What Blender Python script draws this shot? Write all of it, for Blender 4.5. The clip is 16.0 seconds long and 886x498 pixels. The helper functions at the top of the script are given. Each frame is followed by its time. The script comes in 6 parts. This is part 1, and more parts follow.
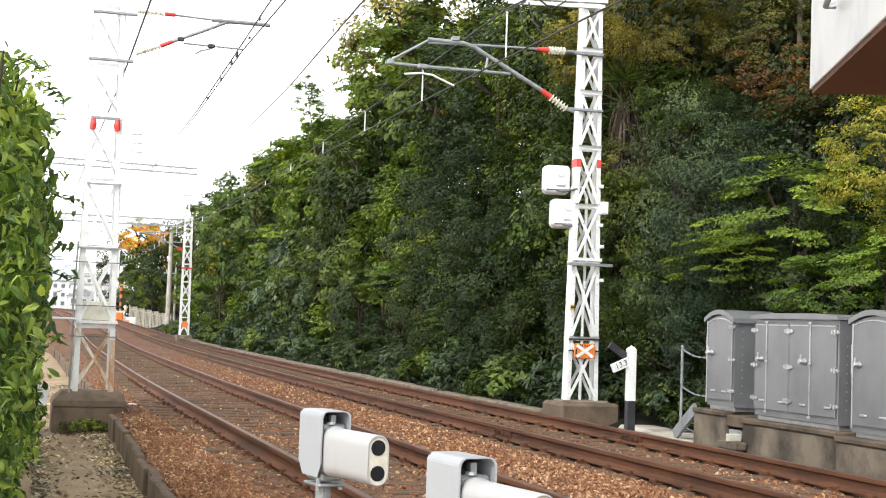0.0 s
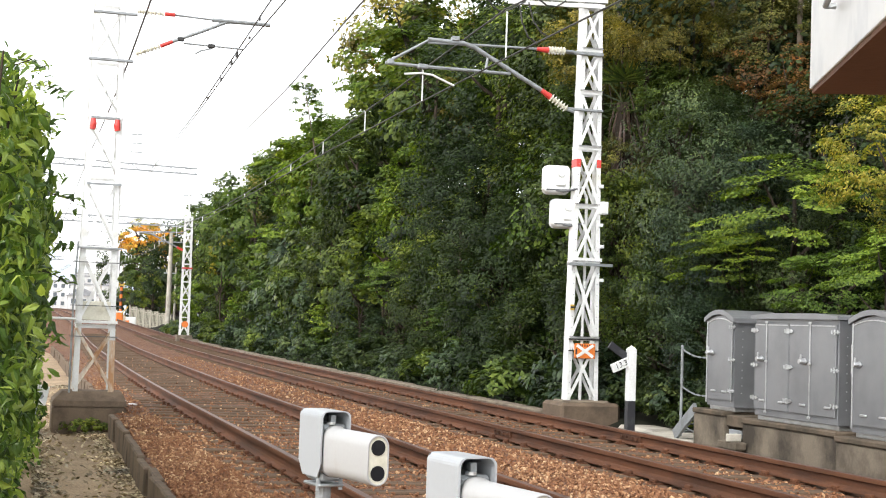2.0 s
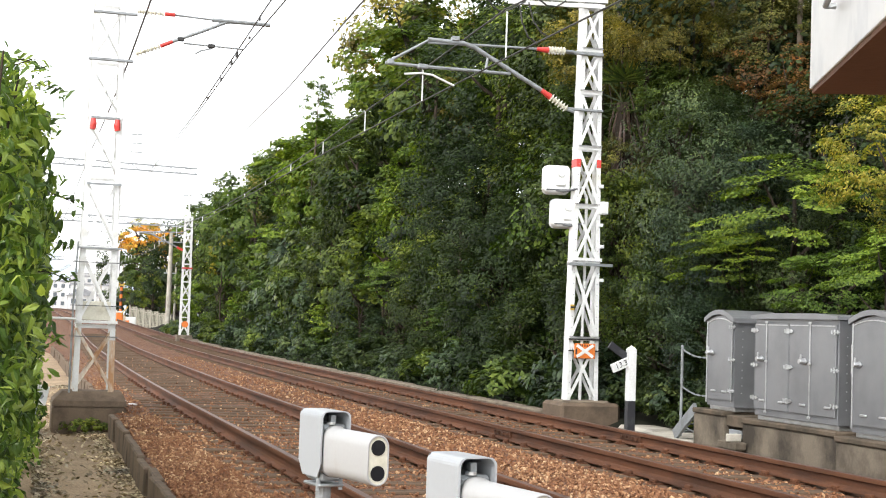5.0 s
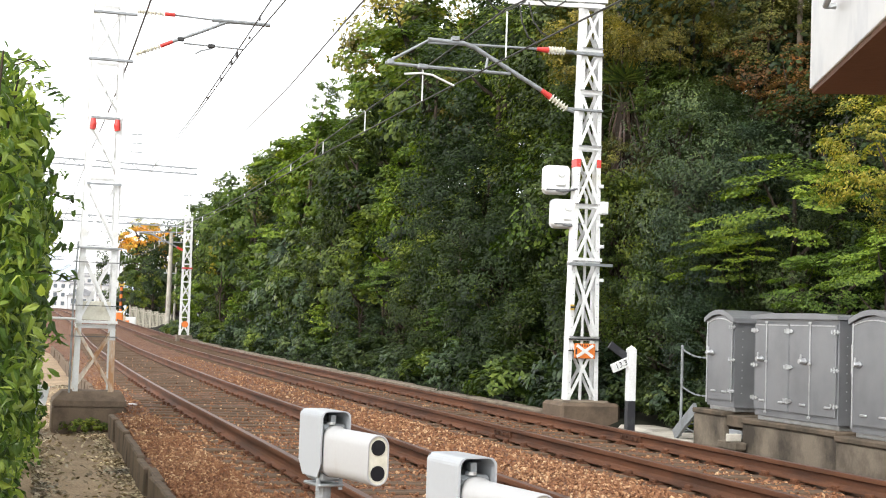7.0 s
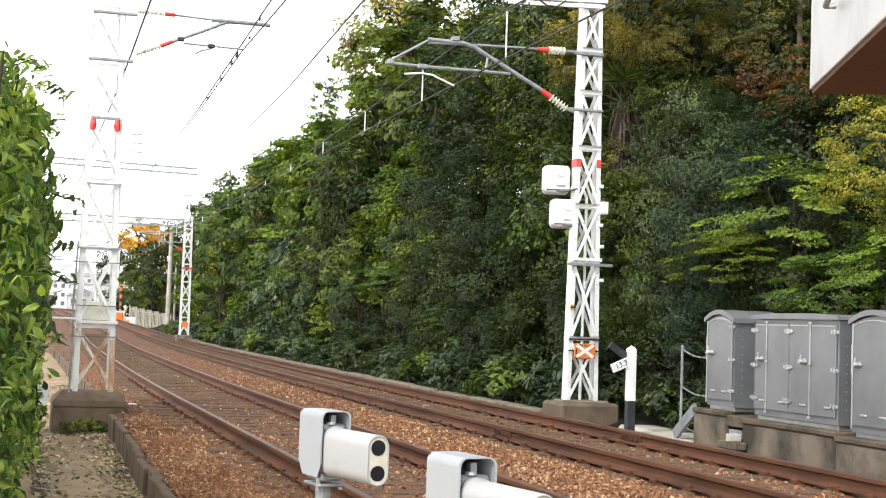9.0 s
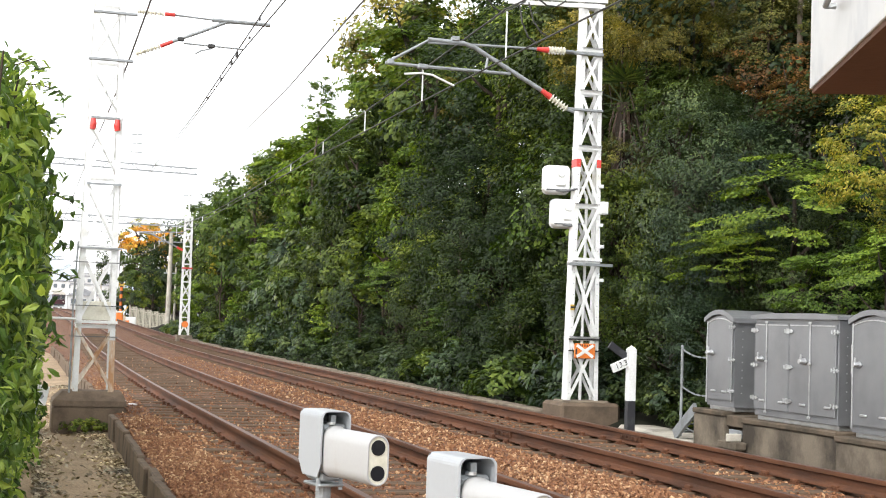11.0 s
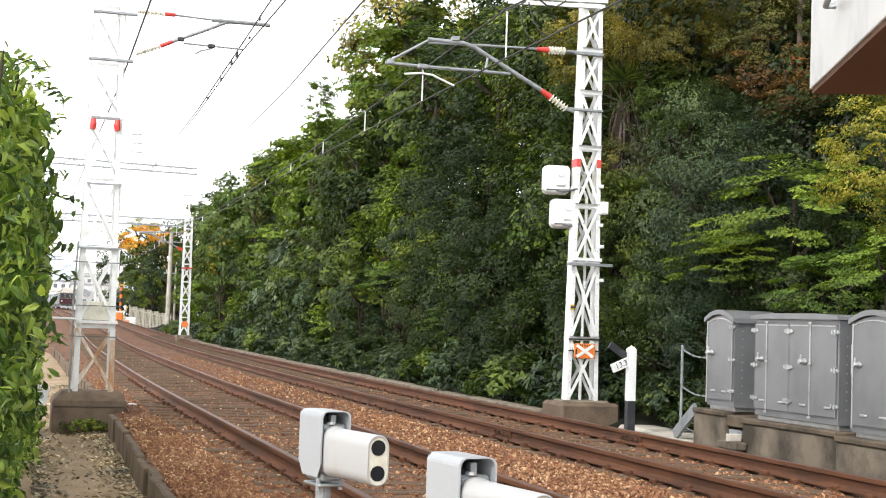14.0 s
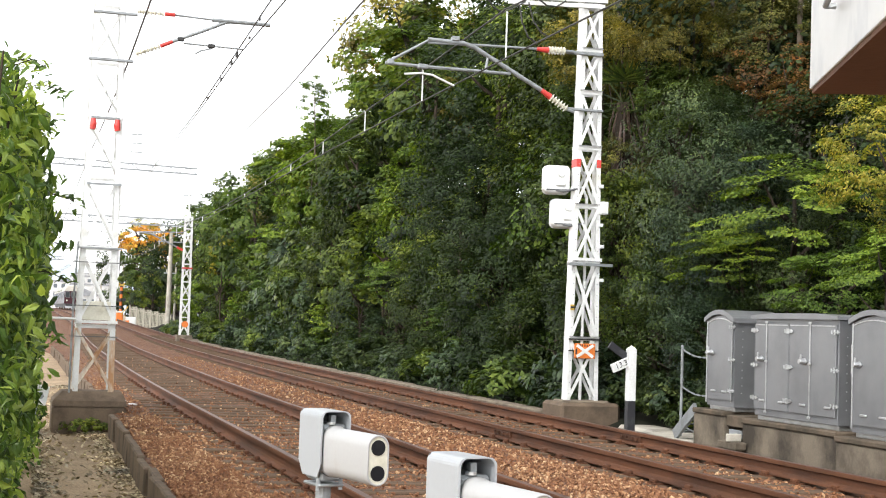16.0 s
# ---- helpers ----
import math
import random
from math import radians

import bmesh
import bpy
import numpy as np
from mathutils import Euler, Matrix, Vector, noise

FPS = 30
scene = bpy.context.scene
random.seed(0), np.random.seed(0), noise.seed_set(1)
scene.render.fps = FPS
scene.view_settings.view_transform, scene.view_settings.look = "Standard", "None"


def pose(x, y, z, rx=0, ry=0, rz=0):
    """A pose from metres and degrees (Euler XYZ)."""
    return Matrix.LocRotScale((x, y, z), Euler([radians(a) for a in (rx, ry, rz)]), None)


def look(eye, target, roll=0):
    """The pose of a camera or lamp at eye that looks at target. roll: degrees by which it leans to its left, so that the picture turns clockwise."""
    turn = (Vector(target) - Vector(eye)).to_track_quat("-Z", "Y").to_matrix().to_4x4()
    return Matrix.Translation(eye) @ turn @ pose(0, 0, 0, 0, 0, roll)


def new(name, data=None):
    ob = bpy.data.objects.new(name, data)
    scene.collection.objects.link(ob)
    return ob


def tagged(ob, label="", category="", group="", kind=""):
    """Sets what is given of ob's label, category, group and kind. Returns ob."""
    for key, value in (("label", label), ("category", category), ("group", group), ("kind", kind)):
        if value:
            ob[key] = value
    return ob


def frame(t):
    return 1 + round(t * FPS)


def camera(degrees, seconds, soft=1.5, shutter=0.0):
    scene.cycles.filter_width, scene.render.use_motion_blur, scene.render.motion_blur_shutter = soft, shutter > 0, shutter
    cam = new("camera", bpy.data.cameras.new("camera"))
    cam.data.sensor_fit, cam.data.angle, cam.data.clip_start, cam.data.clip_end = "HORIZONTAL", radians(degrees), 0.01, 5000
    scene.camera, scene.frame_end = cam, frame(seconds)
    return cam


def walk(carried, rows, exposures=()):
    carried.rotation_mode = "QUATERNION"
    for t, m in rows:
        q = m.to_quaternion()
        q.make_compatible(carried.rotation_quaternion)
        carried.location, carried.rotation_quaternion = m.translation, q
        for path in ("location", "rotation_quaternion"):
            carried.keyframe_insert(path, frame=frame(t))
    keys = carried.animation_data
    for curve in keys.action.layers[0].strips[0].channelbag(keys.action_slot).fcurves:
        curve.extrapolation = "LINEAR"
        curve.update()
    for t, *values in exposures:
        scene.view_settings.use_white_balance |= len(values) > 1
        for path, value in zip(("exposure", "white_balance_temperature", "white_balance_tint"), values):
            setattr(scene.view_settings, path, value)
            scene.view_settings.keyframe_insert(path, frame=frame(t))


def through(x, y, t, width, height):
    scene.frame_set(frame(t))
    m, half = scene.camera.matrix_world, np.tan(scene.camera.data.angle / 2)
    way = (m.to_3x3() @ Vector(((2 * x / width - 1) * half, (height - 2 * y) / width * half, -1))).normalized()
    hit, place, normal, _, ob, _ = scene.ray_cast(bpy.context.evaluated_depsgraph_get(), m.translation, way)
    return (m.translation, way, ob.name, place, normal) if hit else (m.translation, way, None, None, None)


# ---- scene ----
cam = camera(34.180, 16.0, soft=1.1)
STAND = pose(0, 0, 1.190, 92.9994, -1.9732, -16.3795)
EXPOSURE = 1.62
walk(cam, [(0.0, STAND), (16.0, STAND)], exposures=[(0.0, EXPOSURE), (16.0, EXPOSURE)])

# ---- daylight: bright hazy overcast, sun behind thin cloud high on the left
world = bpy.data.worlds.new("sky")
scene.world = world
world.use_nodes = True
wn = world.node_tree.nodes
sky = wn.new("ShaderNodeTexSky")
sky.sky_type, sky.sun_disc = "NISHITA", False
SUN_EL, SUN_AZ = 47, 228
sky.sun_elevation, sky.sun_rotation = radians(SUN_EL), radians(SUN_AZ)
sky.air_density, sky.dust_density = 1.0, 1.0
grey = wn.new("ShaderNodeHueSaturation")
grey.inputs["Saturation"].default_value = 0.12
world.node_tree.links.new(sky.outputs[0], grey.inputs["Color"])
world.node_tree.links.new(grey.outputs[0], wn["Background"].inputs[0])
wn["Background"].inputs[1].default_value = 0.15
sun = new("sun", bpy.data.lights.new("sun", "SUN"))
sun.data.energy, sun.data.angle, sun.data.color = 0.85, radians(14), (1.0, 0.96, 0.9)
az, el = radians(SUN_AZ), radians(SUN_EL)
sun.matrix_world = look((math.sin(az) * 50 * math.cos(el), math.cos(az) * 50 * math.cos(el), 50 * math.sin(el)), (0, 0, 0))


# ---- materials
def principled(name, rough=0.6, metal=0.0):
    mat = bpy.data.materials.new(name)
    mat.use_nodes = True
    nt = mat.node_tree
    b = nt.nodes["Principled BSDF"]
    b.inputs["Roughness"].default_value = rough
    b.inputs["Metallic"].default_value = metal
    return mat, nt, b


def ramp(nt, fac, stops):
    r = nt.nodes.new("ShaderNodeValToRGB")
    e = r.color_ramp.elements
    while len(e) < len(stops):
        e.new(0.5)
    for k, (p, c) in enumerate(stops):
        e[k].position, e[k].color = p, (*c, 1)
    nt.links.new(fac, r.inputs[0])
    return r.outputs[0]


def noise_tex(nt, scale, detail=6, coords="Object", stretch=None, rough=0.6):
    tc = nt.nodes.new("ShaderNodeTexCoord")
    n = nt.nodes.new("ShaderNodeTexNoise")
    n.inputs["Scale"].default_value, n.inputs["Detail"].default_value = scale, detail
    n.inputs["Roughness"].default_value = rough
    src = tc.outputs[coords]
    if stretch:
        mp = nt.nodes.new("ShaderNodeMapping")
        mp.inputs["Scale"].default_value = stretch
        nt.links.new(src, mp.inputs[0])
        src = mp.outputs[0]
    nt.links.new(src, n.inputs["Vector"])
    return n.outputs["Fac"]


def mixc(nt, fac, a, b, mode="MIX"):
    m = nt.nodes.new("ShaderNodeMix")
    m.data_type, m.blend_type = "RGBA", mode
    for sock, v in ((m.inputs[0], fac), (m.inputs[6], a), (m.inputs[7], b)):
        if isinstance(v, bpy.types.NodeSocket):
            nt.links.new(v, sock)
        elif isinstance(v, (int, float)):
            sock.default_value = v
        else:
            sock.default_value = (*v, 1)
    return m.outputs[2]


def bump(nt, b, height, strength=0.4, dist=0.02):
    n = nt.nodes.new("ShaderNodeBump")
    n.inputs["Strength"].default_value, n.inputs["Distance"].default_value = strength, dist
    nt.links.new(height, n.inputs["Height"])
    nt.links.new(n.outputs[0], b.inputs["Normal"])


def weathered(name, base, dirt, big=1.5, fine=30, amount=(0.5, 0.75), rough=0.6, metal=0.0, relief=0.15, stretch=None, mottle=0.82):
    """A base colour with stains of a second colour at a large scale and grain at a fine one."""
    mat, nt, b = principled(name, rough, metal)
    stain = ramp(nt, noise_tex(nt, big, 8, stretch=stretch), [(amount[0], (0, 0, 0)), (amount[1], (1, 1, 1))])
    grain = noise_tex(nt, fine, 6)
    col = mixc(nt, stain, base, dirt)
    g = ramp(nt, grain, [(0.3, (mottle, mottle, mottle)), (0.7, (1.0, 1.0, 1.0))])
    nt.links.new(mixc(nt, 1.0, col, g, "MULTIPLY"), b.inputs["Base Color"])
    bump(nt, b, grain, relief, 0.01)
    if rough >= 0.7:
        b.inputs["Specular IOR Level"].default_value = 0.2
    return mat


def leafy(name, low, mid, high, through=0.35, rough=0.5, tint=True):
    """Leaves whose colour differs leaf by leaf and tree by tree; some light comes through them."""
    mat, nt, b = principled(name, rough)
    geo = nt.nodes.new("ShaderNodeNewGeometry")
    inf = nt.nodes.new("ShaderNodeObjectInfo")
    leaf = ramp(nt, geo.outputs["Random Per Island"], [(0.0, low), (0.45, mid), (1.0, high)])
    # clump-sized noise paints shaded hollows and lit sprays into the leaf colour
    patch = ramp(nt, noise_tex(nt, 0.8, 3), [(0.35, (0.48, 0.52, 0.52)), (0.65, (1.32, 1.26, 1.0))])
    tree = ramp(nt, inf.outputs["Random"], [(0.0, (0.6, 0.68, 0.74)), (0.5, (0.95, 0.96, 0.95)), (1.0, (1.4, 1.25, 0.9))] if tint else [(0.0, (1, 1, 1)), (1.0, (1, 1, 1))])
    col = mixc(nt, 1.0, mixc(nt, 1.0, leaf, patch, "MULTIPLY"), tree, "MULTIPLY")
    nt.links.new(col, b.inputs["Base Color"])
    b.inputs["Specular IOR Level"].default_value = 0.22
    tr = nt.nodes.new("ShaderNodeBsdfTranslucent")
    nt.links.new(mixc(nt, 1.0, col, (1.3, 1.4, 0.6), "MULTIPLY"), tr.inputs[0])
    ms = nt.nodes.new("ShaderNodeMixShader")
    ms.inputs[0].default_value = through
    nt.links.new(b.outputs[0], ms.inputs[1])
    nt.links.new(tr.outputs[0], ms.inputs[2])
    nt.links.new(ms.outputs[0], nt.nodes["Material Output"].inputs[0])
    return mat


M_WHITE = weathered("white_paint", (0.74, 0.75, 0.74), (0.48, 0.45, 0.38), 2.5, 40, (0.58, 0.8), 0.45, relief=0.05)
M_MAST_RUST = weathered("white_paint_rusty", (0.72, 0.68, 0.58), (0.42, 0.22, 0.1), 5, 40, (0.45, 0.62), 0.6, relief=0.1, stretch=(1, 1, 0.3))
M_GALV = weathered("galvanised_steel", (0.30, 0.32, 0.33), (0.2, 0.21, 0.21), 6, 60, (0.45, 0.7), 0.5, 0.35, 0.05)
M_CABINET = weathered("grey_cabinet_paint", (0.25, 0.255, 0.265), (0.195, 0.2, 0.21), 2, 140, (0.4, 0.7), 0.36, 0.45, 0.01)
M_CHROME = weathered("bright_metal", (0.6, 0.61, 0.62), (0.42, 0.42, 0.43), 8, 60, (0.5, 0.7), 0.3, 0.8, 0.03)
# near-black without sheen, for the unlit depth of the lens openings
M_DARK = weathered("black_opening_fill", (0.015, 0.015, 0.017), (0.03, 0.03, 0.03), 8, 60, rough=0.7)
M_DARK.node_tree.nodes["Principled BSDF"].inputs["Specular IOR Level"].default_value = 0.05
M_BLACK = weathered("black_paint", (0.02, 0.02, 0.025), (0.05, 0.05, 0.05), 8, 60, rough=0.5)
M_RAIL = weathered("rusty_rail", (0.125, 0.052, 0.026), (0.062, 0.029, 0.017), 6, 60, (0.4, 0.65), 0.75, 0.0, 0.15, (1, 0.15, 1))
M_RAILTOP = weathered("worn_rail_head", (0.115, 0.055, 0.034), (0.075, 0.038, 0.025), 5, 50, (0.4, 0.7), 0.5, 0.15, 0.05, (1, 0.1, 1))
M_SLEEPER = weathered("old_sleeper_wood", (0.125, 0.082, 0.052), (0.065, 0.044, 0.03), 5, 45, (0.4, 0.7), 0.9, 0.0, 0.4, (0.3, 2, 1))
M_CONCRETE = weathered("stained_concrete", (0.21, 0.172, 0.13), (0.09, 0.074, 0.056), 2.2, 55, (0.42, 0.66), 0.92, 0.0, 0.4)
M_CONCRETE_DARK = weathered("dark_mossy_concrete", (0.13, 0.1, 0.072), (0.065, 0.054, 0.04), 3, 45, (0.4, 0.66), 0.95, 0.0, 0.5)
M_PLINTH = weathered("streaked_concrete", (0.19, 0.158, 0.12), (0.055, 0.046, 0.036), 1.7, 55, (0.4, 0.64), 0.92, 0.0, 0.4, (1, 1, 0.8))
M_CONC_BROWN = weathered("brown_stained_concrete", (0.17, 0.125, 0.088), (0.09, 0.068, 0.05), 3.5, 55, (0.42, 0.66), 0.92, 0.0, 0.4)
M_PALE_CONC = weathered("pale_concrete", (0.46, 0.43, 0.37), (0.26, 0.24, 0.2), 2, 45, (0.45, 0.7), 0.9, 0.0, 0.3)
M_RED = weathered("red_paint", (0.62, 0.05, 0.04), (0.4, 0.06, 0.05), 8, 40, rough=0.4)
M_PORCELAIN = weathered("white_porcelain", (0.62, 0.6, 0.5), (0.48, 0.44, 0.33), 8, 40, (0.5, 0.8), 0.2)
M_WIRE = weathered("dark_wire", (0.045, 0.045, 0.045), (0.08, 0.075, 0.07), 5, 50, rough=0.55, metal=0.3)
M_ORANGE = weathered("orange_sign_paint", (0.75, 0.2, 0.03), (0.5, 0.15, 0.04), 12, 60, (0.55, 0.75), 0.5)
M_YELLOW = weathered("yellow_paint", (0.6, 0.4, 0.05), (0.4, 0.28, 0.06), 10, 60, rough=0.5)
M_SENSOR = weathered("pale_grey_enamel", (0.325, 0.34, 0.355), (0.26, 0.27, 0.28), 4, 90, (0.55, 0.75), 0.38, 0.0, 0.003, None, 0.96)
M_SENSOR_WHITE = weathered("white_enamel_tube", (0.34, 0.34, 0.337), (0.3, 0.285, 0.26), 5, 70, (0.6, 0.8), 0.35, 0.0, 0.003, None, 0.96)
M_BROWN = weathered("brown_underside", (0.12, 0.06, 0.035), (0.08, 0.04, 0.025), 4, 60, rough=0.7)
# darkened copy of the grey steel: backlight put into the colour; also for dark fittings
M_BACKLIT = weathered("backlit_dark_steel", (0.10, 0.105, 0.11), (0.07, 0.07, 0.075), 6, 60, (0.45, 0.7), 0.6)
M_BARK = weathered("bark", (0.06, 0.045, 0.033), (0.03, 0.024, 0.018), 4, 30, (0.4, 0.6), 0.95, 0, 0.6, (1, 1, 0.2))
M_PALE_BARK = weathered("pale_bark", (0.2, 0.165, 0.125), (0.1, 0.08, 0.06), 4, 30, (0.4, 0.6), 0.95, 0, 0.5, (1, 1, 0.2))
# near-black ground colour over the whole slope
M_HILL = weathered("dark_slope_ground", (0.02, 0.018, 0.01), (0.01, 0.011, 0.006), 1.2, 18, (0.4, 0.6), 1.0, 0, 0.6)
M_FENCE = weathered("beige_fence_paint", (0.46, 0.43, 0.35), (0.34, 0.31, 0.25), 3, 40, (0.45, 0.7), 0.8)

L_DARK = leafy("leaves_dark_evergreen", (0.016, 0.029, 0.012), (0.03, 0.051, 0.018), (0.062, 0.09, 0.028))
L_BLUE = leafy("leaves_bluish_evergreen", (0.021, 0.038, 0.023), (0.042, 0.07, 0.039), (0.085, 0.122, 0.066), 0.25, 0.4)
L_GREEN = leafy("leaves_mid_green", (0.042, 0.07, 0.017), (0.09, 0.135, 0.03), (0.18, 0.23, 0.054))
L_LIME = leafy("leaves_light_green", (0.05, 0.09, 0.015), (0.1, 0.17, 0.028), (0.19, 0.26, 0.05))
L_GOLD = leafy("leaves_turning_yellow", (0.12, 0.16, 0.028), (0.24, 0.25, 0.05), (0.4, 0.34, 0.09))
L_RUST = leafy("leaves_turning_rust", (0.11, 0.075, 0.026), (0.22, 0.11, 0.04), (0.4, 0.17, 0.06))
M_BOX_WHITE = weathered("aged_white_sheet", (0.45, 0.45, 0.44), (0.27, 0.28, 0.3), 9, 60, (0.5, 0.72), 0.4, relief=0.01, mottle=0.95, stretch=(1, 1, 0.5))
L_AMBER = leafy("leaves_amber", (0.3, 0.17, 0.03), (0.5, 0.28, 0.05), (0.7, 0.4, 0.09))
L_OLIVE = leafy("leaves_olive", (0.085, 0.088, 0.027), (0.165, 0.16, 0.046), (0.32, 0.27, 0.09))
L_HEDGE = leafy("leaves_hedge", (0.028, 0.055, 0.016), (0.09, 0.16, 0.032), (0.31, 0.39, 0.1), 0.36, 0.3, False)
L_CREEPER = leafy("leaves_grey_green_creeper", (0.034, 0.056, 0.029), (0.075, 0.112, 0.058), (0.16, 0.21, 0.11), 0.3, 0.38)


# ---- builders
class Build:
    """Gathers vertices and faces of one mesh."""

    def __init__(self):
        self.v, self.f = [], []

    def add(self, verts, faces):
        n = len(self.v)
        self.v += [tuple(p) for p in verts]
        self.f += [tuple(i + n for i in q) for q in faces]
        return self

    def box(self, lo, hi, m=None, bev=0.0):
        lo, hi = Vector(lo), Vector(hi)
        if bev > 0:
            c, s = (lo + hi) / 2, (hi - lo) / 2
            b = min(bev, min(s) * 0.8)
            bm = bmesh.new()
            for sx in (-1, 1):
                for sy in (-1, 1):
                    for sz in (-1, 1):
                        for k in range(3):
                            e = [s[0] - b, s[1] - b, s[2] - b]
                            e[k] = s[k]
                            bm.verts.new((c[0] + sx * e[0], c[1] + sy * e[1], c[2] + sz * e[2]))
            bmesh.ops.convex_hull(bm, input=bm.verts)
            bm.verts.index_update()
            vs = [v.co.copy() for v in bm.verts]
            fs = [[v.index for v in q.verts] for q in bm.faces]
            bm.free()
        else:
            vs = [Vector((x, y, z)) for x in (lo[0], hi[0]) for y in (lo[1], hi[1]) for z in (lo[2], hi[2])]
            fs = [(0, 1, 3, 2), (4, 6, 7, 5), (0, 4, 5, 1), (2, 3, 7, 6), (0, 2, 6, 4), (1, 5, 7, 3)]
        if m is not None:
            vs = [m @ p for p in vs]
        return self.add(vs, fs)

    def beam(self, p, q, w, d, up=(0, 0, 1)):
        """A bar from p to q, w wide sideways and d deep."""
        p, q = Vector(p), Vector(q)
        t = (q - p).normalized()
        s = t.cross(Vector(up))
        if s.length < 1e-3:
            s = t.cross(Vector((1, 0, 0)))
        s.normalize()
        u = s.cross(t)
        vs = [e + s * (a * w / 2) + u * (b * d / 2) for e in (p, q) for a, b in ((-1, -1), (1, -1), (1, 1), (-1, 1))]
        return self.add(vs, [(3, 2, 1, 0), (4, 5, 6, 7), (0, 1, 5, 4), (1, 2, 6, 5), (2, 3, 7, 6), (3, 0, 4, 7)])

    def tube(self, pts, r, n=8, caps=True):
        """A round tube through pts; r is one radius or one for each point."""
        pts = [Vector(p) for p in pts]
        rs = r if isinstance(r, (list, tuple)) else [r] * len(pts)
        rings, side = [], None
        for i, p in enumerate(pts):
            t = (pts[min(i + 1, len(pts) - 1)] - pts[max(i - 1, 0)]).normalized()
            if side is None:
                side = t.cross(Vector((0, 0, 1)))
                if side.length < 1e-3:
                    side = t.cross(Vector((1, 0, 0)))
            side = (side - t * side.dot(t)).normalized()
            u = t.cross(side)
            rings.append([p + (side * math.cos(a) + u * math.sin(a)) * rs[i] for a in (2 * math.pi * k / n for k in range(n))])
        fs = []
        for i in range(len(pts) - 1):
            fs += [(i * n + k, i * n + (k + 1) % n, (i + 1) * n + (k + 1) % n, (i + 1) * n + k) for k in range(n)]
        if caps:
            fs += [tuple(range(n))[::-1], tuple(range((len(pts) - 1) * n, len(pts) * n))]
        return self.add([v for g in rings for v in g], fs)

    def prism(self, outline, m, depth):
        """An outline in the x-y plane pushed along z by depth, placed by m."""
        n = len(outline)
        vs = [m @ Vector((x, y, z)) for z in (0, depth) for x, y in outline]
        fs = [tuple(range(n))[::-1], tuple(range(n, 2 * n))] + [(k, (k + 1) % n, n + (k + 1) % n, n + k) for k in range(n)]
        return self.add(vs, fs)

    def mesh(self, name, mat, smooth=False):
        me = bpy.data.meshes.new(name)
        me.from_pydata(self.v, [], self.f)
        for q in (mat if isinstance(mat, (list, tuple)) else [mat]):
            me.materials.append(q)
        if smooth:
            me.polygons.foreach_set("use_smooth", [True] * len(me.polygons))
        me.update()
        return me


def part(name, b, material, parent=None, label="", smooth=False):
    """Links what was built as ONE mesh object under a thing or part."""
    ob = new(name, b.mesh(name, material, smooth) if isinstance(b, Build) else b)
    ob.parent = parent
    if label:
        tagged(ob, label)
    return ob


def thing(name, m, label, category, group="", kind=""):
    ob = new(name)
    ob.matrix_basis = m
    return tagged(ob, label, category, group, kind)


def smoothstep(a, b, t):
    t = min(max((t - a) / (b - a), 0), 1)
    return t * t * (3 - 2 * t)


# ---- the line of the railway: y runs along it, x across, z = 0 is the top of the rails
NEAR_TRACK, FAR_TRACK, GAUGE = 3.06, 6.37, 1.435


def bend(y):
    return -0.06 * math.exp(-((y - 24) / 8) ** 2) + (1.7 * (1 - math.exp(-((y - 27) / 60) ** 2)) if y > 27 else 0) + 0.004 * max(0, y - 240) - 0.0006 * max(0, min(y, 340) - 290) ** 2 - 0.06 * max(0, y - 340)


def rise(y):
    return 1.5 * smoothstep(50, 240, y) + 0.004 * max(0, y - 240)


STATIONS = [-6 + 2 * k for k in range(45)] + [85 + 12 * k for k in range(48)]


# ---- ground, ballast and path
def sheet(name, cols, ys, mat, label, kind="structure", category="ground"):
    """A ground strip: cols gives (x, z) across, as functions of y, for each station."""
    b = Build()
    rows = [[(x, y, z) for x, z in cols(y)] for y in ys]
    n = len(rows[0])
    b.v = [p for r in rows for p in r]
    b.f = [(i * n + k, i * n + k + 1, (i + 1) * n + k + 1, (i + 1) * n + k) for i in range(len(rows) - 1) for k in range(n - 1)]
    ob = part(name, b, mat, None, "", True)
    return tagged(ob, label, category, kind=kind)


def ground_material():
    mat, nt, b = principled("bare_earth", 0.95)
    col = ramp(nt, noise_tex(nt, 0.9, 8), [(0.35, (0.24, 0.168, 0.098)), (0.55, (0.345, 0.248, 0.148)), (0.72, (0.43, 0.32, 0.205))])
    g = noise_tex(nt, 38, 6)
    nt.links.new(mixc(nt, 1.0, col, ramp(nt, g, [(0.35, (0.6, 0.6, 0.6)), (0.65, (1.1, 1.1, 1.1))]), "MULTIPLY"), b.inputs["Base Color"])
    bump(nt, b, g, 0.6, 0.02)
    return mat


